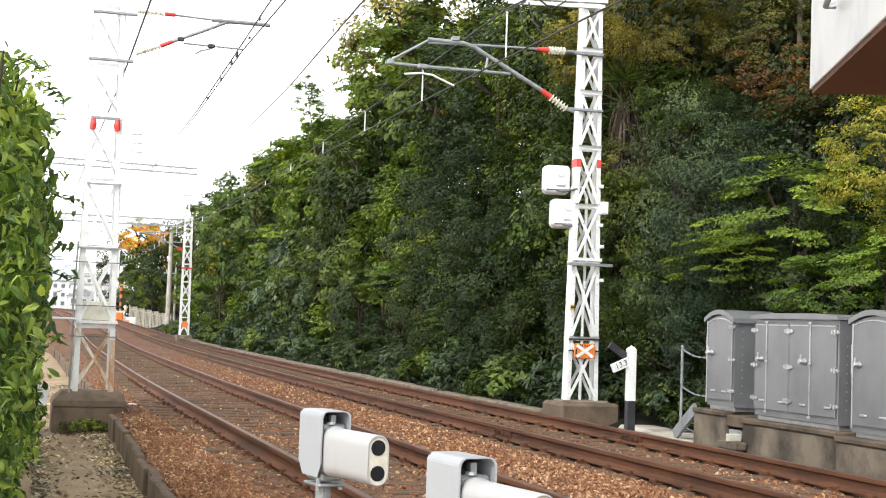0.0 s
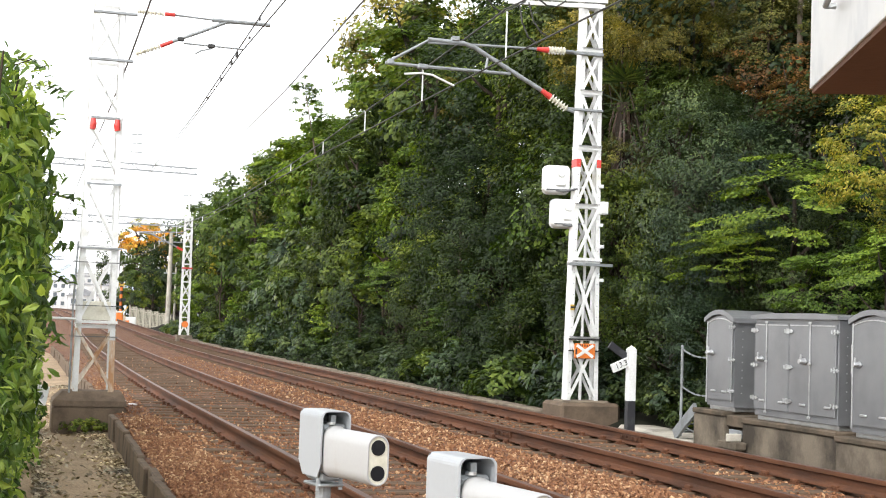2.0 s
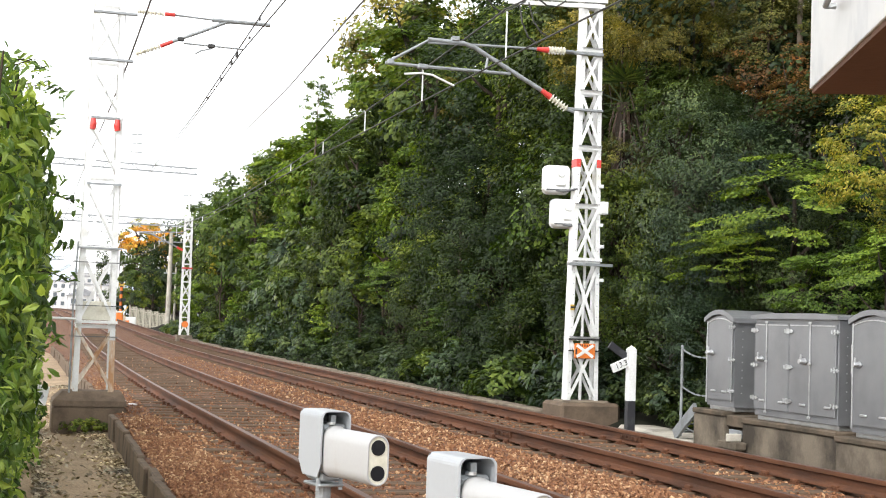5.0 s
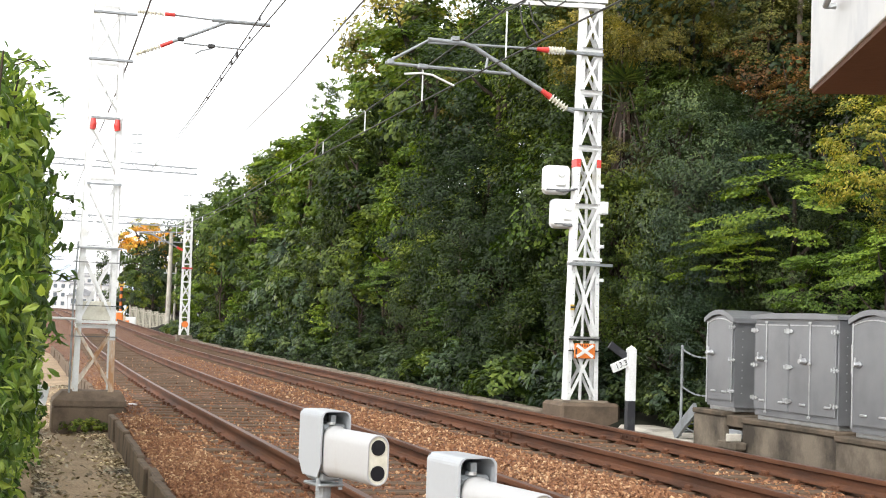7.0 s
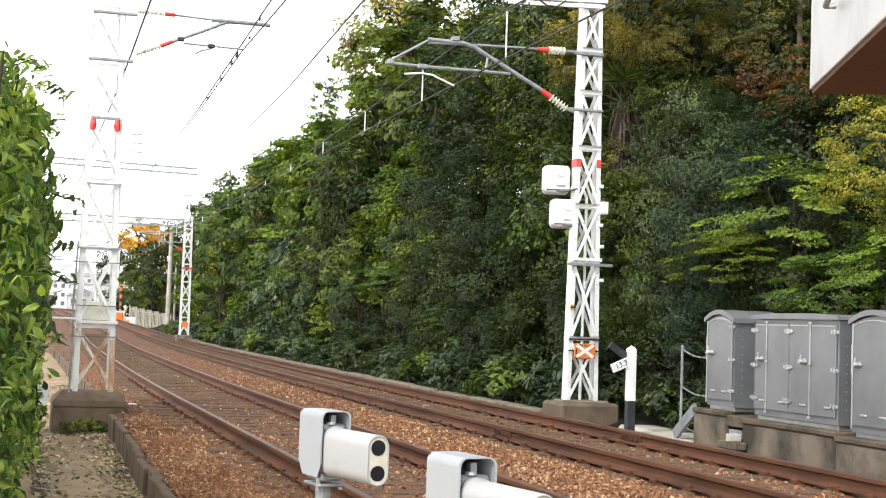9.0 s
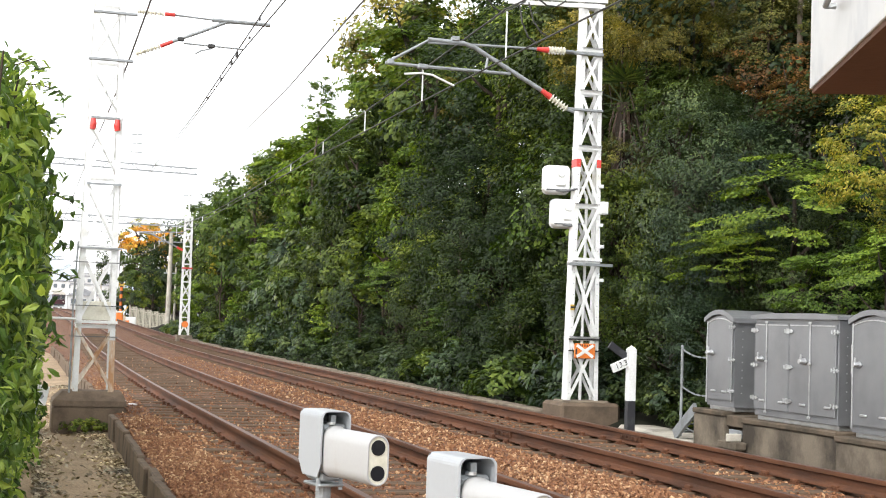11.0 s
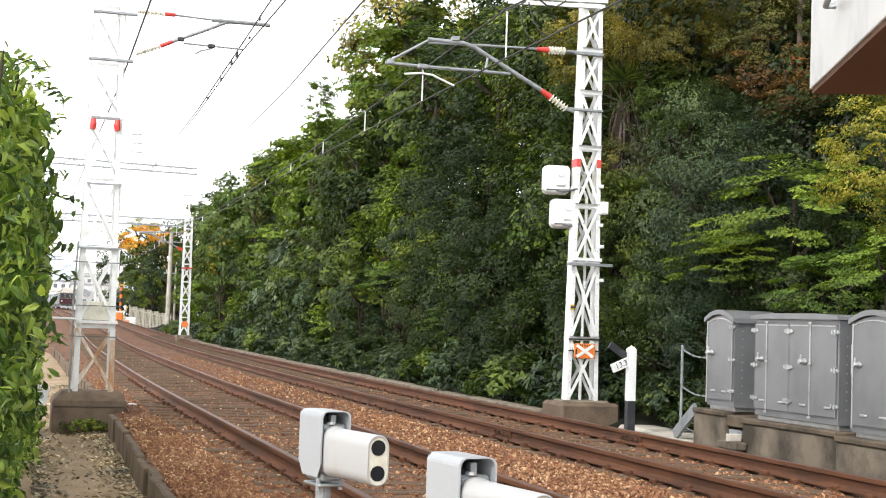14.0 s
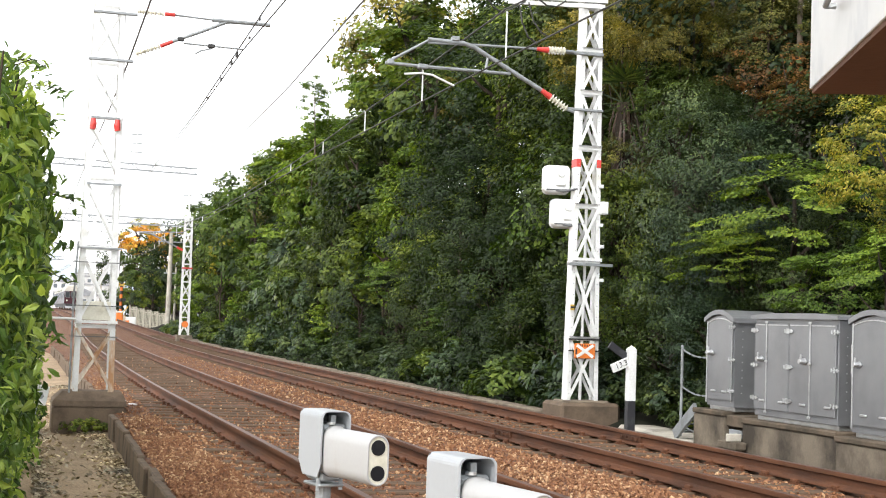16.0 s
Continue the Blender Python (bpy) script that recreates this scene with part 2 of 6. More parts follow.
def ballast_material(name):
    mat, nt, b = principled(name, 0.92)
    tc = nt.nodes.new("ShaderNodeTexCoord")
    v = nt.nodes.new("ShaderNodeTexVoronoi")
    v.inputs["Scale"].default_value = 22
    nt.links.new(tc.outputs["Object"], v.inputs["Vector"])
    stone = ramp(nt, v.outputs["Color"], [(0.1, (0.095, 0.05, 0.029)), (0.5, (0.17, 0.088, 0.047)), (0.9, (0.245, 0.148, 0.085))])
    gap = ramp(nt, v.outputs["Distance"], [(0.25, (1, 1, 1)), (0.8, (0.62, 0.57, 0.52))])
    tone = ramp(nt, noise_tex(nt, 0.7, 4), [(0.35, (0.8, 0.62, 0.5)), (0.65, (1.12, 0.96, 0.84))])
    nt.links.new(mixc(nt, 1.0, mixc(nt, 1.0, stone, gap, "MULTIPLY"), tone, "MULTIPLY"), b.inputs["Base Color"])
    inv = nt.nodes.new("ShaderNodeMath")
    inv.operation = "SUBTRACT"
    inv.inputs[0].default_value = 1
    nt.links.new(v.outputs["Distance"], inv.inputs[1])
    bump(nt, b, inv.outputs[0], 0.9, 0.04)
    return mat


def stone_material():
    mat, nt, b = principled("rust_stained_stone", 0.9)
    geo = nt.nodes.new("ShaderNodeNewGeometry")
    c = ramp(nt, geo.outputs["Random Per Island"], [(0.0, (0.115, 0.06, 0.034)), (0.35, (0.18, 0.093, 0.05)), (0.7, (0.24, 0.138, 0.078)), (0.9, (0.36, 0.245, 0.155)), (1.0, (0.52, 0.43, 0.31))])
    tone = ramp(nt, noise_tex(nt, 0.6, 4), [(0.35, (1.0, 0.76, 0.57)), (0.65, (1.2, 1.05, 0.87))])
    g = noise_tex(nt, 60, 4)
    c = mixc(nt, 1.0, mixc(nt, 1.0, c, tone, "MULTIPLY"), ramp(nt, g, [(0.3, (0.75, 0.75, 0.75)), (0.7, (1.1, 1.1, 1.1))]), "MULTIPLY")
    nt.links.new(c, b.inputs["Base Color"])
    bump(nt, b, g, 0.3, 0.01)
    return mat


M_EARTH, M_BALLAST, M_STONE = ground_material(), ballast_material("ballast_bed"), stone_material()
PATH_Z = -0.50

FAR_Y = [-40, -10, 0, 10, 20, 30, 45, 60, 90, 130, 200, 400, 900, 2500]
sheet("ground", lambda y: [(x, PATH_Z - 0.06) for x in (-2500, -400, -60, -10, -2, 2, 9, 30, 100, 500, 2500)], FAR_Y, M_EARTH, "flat brown earth reaching to the horizon")


def path_cols(y):
    return [(x, PATH_Z + 0.02 * noise.noise((x * 2, y * 2, 0)) - (0.03 if 0.6 < x < 1.0 else 0)) for x in (-2.2, -1.2, -0.4, 0.1, 0.4, 0.7, 1.0, 1.2, 1.32)]


sheet("path", path_cols, [-6 + 0.5 * k for k in range(120)], M_EARTH, "trodden earth path with dry leaves beside the line", category="path")


def bed_height(x, y):
    """Height of the ballast over the line, x taken from the straight line."""
    z = -0.185
    if x < 2.0:
        z = -0.24 + 0.05 * smoothstep(1.3, 1.9, x)
    elif 3.9 < x < 5.4:
        z = -0.185 + 0.075 * math.sin((x - 3.9) / 1.5 * math.pi) ** 0.7
    elif x > 7.3:
        z = -0.19
    return z


def shoulder(y):
    """Where the retaining boards stand."""
    return 1.19 + 0.0125 * (y - 11.3) if y < 24 else 1.35


def bed_cols(y):
    wide = y > 60
    x0 = shoulder(y) + 0.03 - bend(y)
    xs = [x0 + (7.54 - x0) * k / 39 for k in range(40)]
    c = [(x + bend(y), bed_height(x, y) + rise(y) + (0 if wide else 0.022 * noise.noise((x * 5, y * 5, 1)))) for x in xs]
    return [(c[0][0] - (0.01 if not wide else 0.6), PATH_Z - 0.1)] + c + [(c[-1][0] + 0.3, PATH_Z - 0.1)]


sheet("ballast_bed", bed_cols, [-6 + 0.25 * k for k in range(264)] + [60 + 6 * k for k in range(98)], M_BALLAST, "rust-brown crushed stone ballast under both tracks", category="ballast")


def scatter_stones():
    rng = np.random.default_rng(3)
    ico = np.array([(0, 0, 1), (0.9, 0, 0.1), (-0.3, 0.85, 0.15), (-0.7, -0.5, 0), (0.3, -0.8, -0.05), (0.05, 0.1, -0.9)])
    fac = np.array([(0, 1, 2), (0, 2, 3), (0, 3, 4), (0, 4, 1), (5, 2, 1), (5, 3, 2), (5, 4, 3), (5, 1, 4)])
    pts = []
    for n, y0, y1, x1 in ((20000, 8.3, 13, 7.45), (20000, 13, 20, 7.45), (11000, 20, 32, 7.45), (3500, 32, 46, 7.45), (9000, 9, 17, 2.1)):
        x = rng.uniform(1.2, x1, n)
        y = rng.uniform(y0, y1, n)
        inside = (np.abs(x - NEAR_TRACK) < 1.15) | (np.abs(x - FAR_TRACK) < 1.15)
        keep = ~inside | (rng.random(n) < 0.28)
        keep &= x > np.array([shoulder(v) - bend(v) + 0.07 for v in y])
        for r in (NEAR_TRACK - GAUGE / 2, NEAR_TRACK + GAUGE / 2, FAR_TRACK - GAUGE / 2, FAR_TRACK + GAUGE / 2):
            keep &= np.abs(x - r) > 0.085
        pts.append(np.stack([x[keep], y[keep]], 1))
    p = np.concatenate(pts)
    n = len(p)
    z = np.array([bed_height(a, b) for a, b in p]) + rng.uniform(-0.004, 0.016, n)
    x = p[:, 0] + np.array([bend(b) for b in p[:, 1]])
    size = rng.uniform(0.014, 0.029, n)
    ax = rng.normal(size=(n, 3, 3))
    q, _ = np.linalg.qr(ax)
    shape = ico[None] * rng.uniform(0.65, 1.25, (n, 6, 1)) * size[:, None, None] * np.stack([rng.uniform(0.9, 1.5, n), rng.uniform(0.7, 1.1, n), rng.uniform(0.5, 0.9, n)], 1)[:, None]
    v = np.einsum("nij,nkj->nki", q, shape) + np.stack([x, p[:, 1], z], 1)[:, None]
    b = Build()
    b.v = v.reshape(-1, 3).tolist()
    b.f = (fac[None] + 6 * np.arange(n)[:, None, None]).reshape(-1, 3).tolist()
    return tagged(part("ballast_stones", b, M_STONE), "loose rust-stained crushed stones on the ballast", "ballast", kind="stuff")


scatter_stones()


# ---- rails and sleepers
def rail_profile():
    """Half outline of a rail seen along the line; top at z = 0, 0.15 high."""
    half = [(0.064, -0.15), (0.064, -0.14), (0.02, -0.125), (0.009, -0.105), (0.009, -0.05), (0.034, -0.038), (0.034, -0.006), (0.028, 0.0)]
    return half + [(-x, z) for x, z in reversed(half)]


def make_track(centre, label):
    t = thing("railway_track", Matrix(), label, "railway track", kind="structure")
    prof = rail_profile()
    n = len(prof)
    for side in (-1, 1):
        b = Build()
        x0 = centre + side * GAUGE / 2
        b.v = [(x0 + px + bend(y), y, pz + rise(y)) for y in STATIONS for px, pz in prof]
        b.f = [(i * n + k, i * n + (k + 1) % n, (i + 1) * n + (k + 1) % n, (i + 1) * n + k) for i in range(len(STATIONS) - 1) for k in range(n)]
        me = b.mesh("rail", [M_RAIL, M_RAILTOP])
        for poly in me.polygons:
            if poly.index % n == 7:
                poly.material_index = 1
        part("rail", me, None, t)
    me = Build().box((-1.15, -0.11, -0.30), (1.15, 0.11, -0.165), bev=0.012).mesh("sleeper", M_SLEEPER)
    plate = Build()
    for s in (-1, 1):
        plate.box((s * GAUGE / 2 - 0.11, -0.075, -0.168), (s * GAUGE / 2 + 0.11, 0.075, -0.148))
        for e in (-1, 1):
            plate.box((s * GAUGE / 2 + e * 0.085 - 0.022, -0.05, -0.15), (s * GAUGE / 2 + e * 0.085 + 0.022, 0.05, -0.112), bev=0.008)
    pm = plate.mesh("tie_plate", M_RAIL)
    rng = random.Random(int(centre * 100))
    y, k = 5.0, 0
    while y < 86:
        m = pose(centre + bend(y) + rng.uniform(-0.04, 0.04), y, rise(y) + rng.uniform(-0.012, 0.006), 0, 0, rng.uniform(-1, 1))
        s = part("sleeper", me, None, t)
        s.matrix_basis = m
        if y < 30:
            q = part("tie_plate", pm, None, s)
        y += 0.58
    return t


make_track(NEAR_TRACK, "near railway track with brown rusty rails on wooden sleepers")
make_track(FAR_TRACK, "far railway track with brown rusty rails on wooden sleepers")

# rail joints with fish plates
for x, y in ((NEAR_TRACK + GAUGE / 2, 11.2), (FAR_TRACK - GAUGE / 2, 16.4), (FAR_TRACK + GAUGE / 2, 15.9)):
    j = Build()
    for s in (-1, 1):
        j.box((s * 0.016 - 0.012, -0.3, -0.115), (s * 0.016 + 0.012, 0.3, -0.045))
        for e in (-0.22, -0.08, 0.08, 0.22):
            j.box((s * 0.036 - 0.014, e - 0.015, -0.095), (s * 0.036 + 0.014, e + 0.015, -0.065))
    o = tagged(part("fish_plate", j, M_RAIL), "rusty bolted fish plate joining two rail lengths", "rail joint")
    o.matrix_basis = pose(x + bend(y), y, 0.004)

# retaining boards of the near shoulder
wall = thing("retaining_wall", Matrix(), "low retaining wall of weathered concrete boards beside the path", "retaining wall", kind="structure")
rng = random.Random(5)
y = 3.0
while y < 60:
    L = 0.96
    if not (20.6 < y + L / 2 < 22.6):
        b = Build().box((-0.04, 0.016, -0.40), (0.04, L - 0.016, 0.0), bev=0.014)
        o = part("board", b, M_CONC_BROWN, wall)
        o.matrix_basis = pose(shoulder(y + L / 2) + rng.uniform(-0.018, 0.018), y, -0.205 + rng.uniform(-0.02, 0.02), 0, rng.uniform(-3, 3), rng.uniform(-1.6, 1.6))
    y += L

# stone kerb beyond the far track
kerb = thing("track_edge_kerb", Matrix(), "weathered grey concrete kerb between ballast and undergrowth", "kerb", kind="structure")
y = 20.6
while y < 90:
    b = Build().box((-0.13, 0.01, -0.45), (0.13, 1.98, 0.0), bev=0.02)
    o = part("kerb_stone", b, M_CONCRETE, kerb)
    o.matrix_basis = pose(7.80 + bend(y), y, -0.06 + rise(y) + rng.uniform(-0.015, 0.015), 0, 0, rng.uniform(-0.5, 0.5))
    y += 2.0


# ---- wooded slope
def hill(x, y):
    x = x - bend(y)
    return -0.45 + 0.35 * smoothstep(7.9, 9.0, x) + max(0, x - 9.6) * 0.62 * (1 - 0.35 * smoothstep(40, 120, y)) - 0.02 * max(0, x - 18) ** 1.3 + 0.25 * noise.noise((x * 0.4, y * 0.4, 3))


# dark slope that closes the gaps between the crowns
sheet("hillside", lambda y: [(7.9 + bend(y) + 0.7 * k, hill(7.9 + bend(y) + 0.7 * k, y)) for k in range(34)], [6 + 2 * k for k in range(75)], M_HILL, "steep wooded slope with near-black ground under the trees", category="hillside")


def leaf_mesh(name, centres, normals, size, mat, seed, slim=0.5, droop=0.25, hang=0.0, fine=False):
    """Folded leaves at centres, facing normals; size is each leaf's length."""
    rng = np.random.default_rng(seed)
    n = len(centres)
    nn = normals / np.maximum(np.linalg.norm(normals, axis=1, keepdims=True), 1e-6)
    r = rng.normal(size=(n, 3))
    r[:, 2] -= hang
    d = r - nn * (r * nn).sum(1, keepdims=True)
    d /= np.maximum(np.linalg.norm(d, axis=1, keepdims=True), 1e-6)
    s = np.cross(nn, d)
    L = size[:, None] if np.ndim(size) else np.full((n, 1), size)
    base = centres - d * L * 0.5
    tip = centres + d * L * 0.5 - nn * L * droop * 0.6
    mid = centres - d * L * 0.06
    if fine:
        # a pointed leaf with a folded midrib and a bent tip
        m1, m2 = centres - d * L * 0.2 + nn * L * 0.02, centres + d * L * 0.2 - nn * L * droop * 0.12
        e1, e2 = s * L * slim * 0.46, s * L * slim * 0.4
        k1, k2 = nn * L * 0.07, nn * L * (0.06 + droop * 0.1)
        v = np.stack([base, m1 + e1 + k1, m2 + e2 + k1 - k2, tip, m2 - e2 + k1 - k2, m1 - e1 + k1, m1, m2], 1)
        k = 8 * np.arange(n)[:, None]
        b = Build()
        b.v = v.reshape(-1, 3).tolist()
        tri = np.concatenate([k + [list(q)] for q in ((0, 1, 6), (1, 2, 7), (1, 7, 6), (2, 3, 7), (0, 6, 5), (6, 7, 5), (5, 7, 4), (7, 3, 4))], 1)
        b.f = tri.reshape(-1, 3).tolist()
        return b.mesh(name, mat)
    v = np.stack([base, mid + s * L * slim * 0.5 - nn * L * droop * 0.25, tip, mid - s * L * slim * 0.5 - nn * L * droop * 0.25], 1)
    b = Build()
    b.v = v.reshape(-1, 3).tolist()
    k = 4 * np.arange(n)[:, None]
    b.f = np.concatenate([k + [[0, 1, 2]], k + [[0, 2, 3]]], 1).reshape(-1, 3).tolist()
    return b.mesh(name, mat)


def crown(seed, radii, clumps, per, leaf, mat, flat=0.55, slim=0.5, low=-0.9, layered=0.0, hang=0.0):
    """A crown of leafy sprays round an uneven body; its middle lies at the origin."""
    rng = np.random.default_rng(seed)
    c, nrm = [], []
    R = np.array(radii)
    for k in range(clumps):
        u = rng.normal(size=3)
        u /= np.linalg.norm(u)
        if u[2] < low:
            u[2] = -u[2]
        lump = 1 + 0.24 * noise.noise((u[0] * 1.6 + seed, u[1] * 1.6, u[2] * 1.6)) + 0.12 * noise.noise((u[0] * 4, u[1] * 4 + seed, u[2] * 4))
        depth = rng.uniform(0.62, 1.0) ** 0.6
        p = u * R * lump * depth
        rad = rng.uniform(0.14, 0.3) * float(R.mean())
        m = int(per * rng.uniform(0.6, 1.3))
        q = rng.normal(size=(m, 3))
        q /= np.linalg.norm(q, axis=1, keepdims=True)
        q *= rng.uniform(0.35, 1.0, (m, 1)) ** 0.5 * rad
        q[:, 2] *= flat
        if layered:
            q[:, 2] *= 1 - layered
            q[:, 2] -= 0.35 * (q[:, 0] * u[0] + q[:, 1] * u[1])
        c.append(p + q)
        w = u * 0.75 + np.array([0, 0, 0.75])
        nrm.append(w + q / rad * 0.6 + rng.normal(size=(m, 3)) * 0.38)
    c, nrm = np.concatenate(c), np.concatenate(nrm)
    return leaf_mesh("crown", c, nrm, leaf * rng.uniform(0.6, 1.25, len(c)), mat, seed, slim, hang=hang)


def trunk_build(height, r, seed, reach):
    """A tapered trunk with limbs that reach into the crown."""
    rg = random.Random(seed)
    b = Build()
    pts = [(0.12 * math.sin(k * 1.3 + seed) * k / 6, 0.12 * math.cos(k * 1.1 + seed) * k / 6, height * k / 6) for k in range(7)]
    b.tube(pts, [r * (1.25 if k == 0 else 1 - 0.12 * k) for k in range(7)], 9)
    for k in range(9):
        h = height * rg.uniform(0.42, 0.95)
        a = rg.uniform(0, 6.28)
        l = reach * rg.uniform(0.5, 0.95)
        p = Vector((0, 0, h))
        q = p + Vector((math.cos(a) * l * 0.5, math.sin(a) * l * 0.5, l * 0.22))
        e = p + Vector((math.cos(a + 0.2) * l, math.sin(a + 0.2) * l, l * 0.5))
        b.tube([p, q, e], [r * 0.4, r * 0.24, r * 0.08], 6)
    return b


SPECIES = {}


def species(key, label, mat, radii, clumps, per, leaf, bark=M_BARK, **kw):
    seed = 11 * len(SPECIES) + 1
    meshes = [crown(seed + 7 * s, radii, int(clumps * 0.48), per, leaf * 1.08, mat, **kw) for s in range(2)]
    meshes += [crown(seed + 7 * s + 3, radii, int(clumps * 1.25), int(per * 1.3), leaf * 0.66, mat, **kw) for s in range(2)]
    tm = trunk_build(radii[2] * 1.6, 0.022 * sum(radii), len(SPECIES), radii[0] * 0.6).mesh("trunk", bark, True)
    SPECIES[key] = (label, meshes, tm, radii)


species("dark", "dense dark evergreen tree on the wooded slope", L_DARK, (1.9, 1.9, 2.3), 95, 95, 0.17, flat=0.6)
species("blue", "bluish-green evergreen tree with narrow leaves on the slope", L_BLUE, (1.9, 1.9, 2.2), 110, 110, 0.15, slim=0.3, hang=0.6)
species("green", "broadleaved green tree leaning out over the slope", L_GREEN, (2.0, 2.0, 2.2), 80, 85, 0.2, slim=0.6)
species("lime", "light green maple with layered sprays of foliage", L_LIME, (2.0, 2.0, 1.7), 60, 105, 0.16, flat=0.32, layered=0.3, low=-0.5)
species("gold", "tree turning autumn yellow at the wood's edge", L_GOLD, (1.9, 1.9, 1.9), 70, 90, 0.17, flat=0.4)
species("rust", "tree with rust-red autumn leaves in the wood", L_RUST, (1.7, 1.7, 1.6), 60, 80, 0.17, flat=0.45)
species("amber", "bright amber autumn tree beyond the far crossing", L_AMBER, (1.9, 1.9, 1.7), 70, 90, 0.2, flat=0.5)
# the green crown again with lighter leaves: sunlight put into their colour
species("bright", "broadleaved tree beside the line, leaves coloured light green as if sunlit", L_LIME, (2.0, 2.0, 2.2), 80, 85, 0.2, slim=0.6)
species("olive", "tree with dull olive foliage high on the slope", L_OLIVE, (2.0, 2.0, 2.1), 80, 85, 0.18, flat=0.5)
species("vine", "tree trunk wrapped in light green climbing vines", L_LIME, (1.0, 1.0, 2.6), 80, 75, 0.13, flat=0.9, slim=0.75, hang=0.5)

species("creeper", "tree smothered in grey-green broad-leaved creeper", L_CREEPER, (2.0, 2.0, 2.3), 85, 80, 0.23, slim=0.75, flat=0.7, hang=0.5)


def tree(key, x, y, top, radius, tall=1.0, turn=None, base=None):
    """One tree whose crown reaches the height top; radius is its crown's."""
    label, meshes, tm, radii = SPECIES[key]
    rg = random.Random(int(x * 131 + y * 17))
    k = radius / radii[0]
    z0 = hill(x, y) - 0.1 if base is None else base
    t = thing("tree", pose(x, y, z0, 0, 0, rg.uniform(0, 360) if turn is None else turn), label, "tree", "trees on the slope")
    c = part("crown", meshes[rg.randrange(2) + (2 if y < 36 else 0)], None, t)
    kz = k * tall
    cz = top - z0 - radii[2] * kz * 0.95
    c.matrix_basis = Matrix.LocRotScale((0, 0, cz), Euler((rg.uniform(-0.15, 0.15), rg.uniform(-0.15, 0.15), 0)), (k, k, kz))
    w = part("trunk", tm, None, t)
    w.matrix_basis = Matrix.LocRotScale((0, 0, 0), None, (k, k, max(0.3, cz + radii[2] * kz * 0.4) / (radii[2] * 1.6)))
    return t


def wood_top(x, y):
    """Height of the wood's outline: low along the far stretch, tall near the cabinets."""
    b = (x - bend(y) * 0.2) / y
    e = np.interp(b, [0.09, 0.117, 0.138, 0.173, 0.2, 0.238, 0.25, 0.27], [0.05, 0.078, 0.107, 0.132, 0.143, 0.147, 0.30, 0.4])
    return 1.22 + float(e) * math.hypot(x, y)


rng = random.Random(21)
# back rows, tall
for x0, step, r0, keys in ((17.5, 3.0, 2.6, ("dark", "green", "olive", "olive")), (14.5, 2.6, 2.3, ("dark", "green", "olive", "dark", "green")), (12.0, 2.3, 2.0, ("dark", "blue", "green", "dark", "green", "dark"))):
    y = 15.0
    while y < 118:
        x = x0 + rng.uniform(-0.8, 0.8) + bend(y)
        top = min(wood_top(x, y) - rng.uniform(0, 0.9), hill(x, y) + rng.uniform(7.5, 10.5))
        key = rng.choice(keys if y < 45 else ("bright", "green", "bright", "lime", "olive"))
        if top > hill(x, y) + 2.0 and x / y < 0.64 and not (x0 > 17 and y < 42) and not (x0 > 14 and y < 21):
            tree(key, x, y, top, r0 * rng.uniform(0.85, 1.25))
            if top > hill(x, y) + 5.5 and x0 < 13 and y > 24:
                tree(rng.choice(keys), x - 0.4, y + 0.9, top - rng.uniform(2.4, 3.6), r0 * rng.uniform(0.8, 1.1))
        y += step * rng.uniform(0.8, 1.25) * (1 + y / 120)
# front row, low and leaning over the line
y = 13.5
while y < 100:
    x = 10.0 + rng.uniform(-0.4, 0.5) + bend(y)
    key = rng.choice(("dark", "blue", "green", "dark", "dark", "green", "vine") if y < 45 else ("bright", "lime", "green", "bright", "green"))
    top = min(wood_top(x, y) - 0.8, rng.uniform(3.4, 5.6))
    if top > 1.6 and y > 24.6:
        tree(key, x, y, top, rng.uniform(1.25, 1.7))
    y += 1.9 * rng.uniform(0.8, 1.2) * (1 + y / 140)
# a lower, fuller row that hides the trunks
y = 24.8
while y < 76:
    x = 9.35 + rng.uniform(-0.2, 0.3) + bend(y)
    tree(rng.choice(("dark", "blue", "dark", "green", "green", "lime", "dark") if y < 45 else ("green", "dark", "bright", "green")), x, y, rng.uniform(1.3, 3.4), rng.uniform(0.7, 1.2), 1.05)
    y += 1.6 * rng.uniform(0.8, 1.2) * (1 + y / 110)
# low bushes at the foot of the slope
shrub_meshes = [crown(200 + s, (0.7, 0.7, 0.55), 32, 52, 0.105, m, flat=0.6, slim=0.55, low=-0.2) for s, m in enumerate((L_DARK, L_CREEPER, L_GREEN, L_BLUE))]
y = 21.2
while y < 95:
    x = 8.7 + rng.uniform(-0.3, 0.45) + bend(y)
    z = hill(x, y)
    k = rng.uniform(0.8, 1.5)
    o = tagged(part("shrub", rng.choice(shrub_meshes), None), "low leafy shrub at the foot of the slope", "shrub", "shrubs by the line")
    o.matrix_basis = Matrix.LocRotScale((x, y, z + 0.22 * k), Euler((0, 0, rng.uniform(0, 6))), (k, k, k * rng.uniform(0.8, 1.3)))
    y += 0.95 * rng.uniform(0.7, 1.3) * (1 + y / 90)

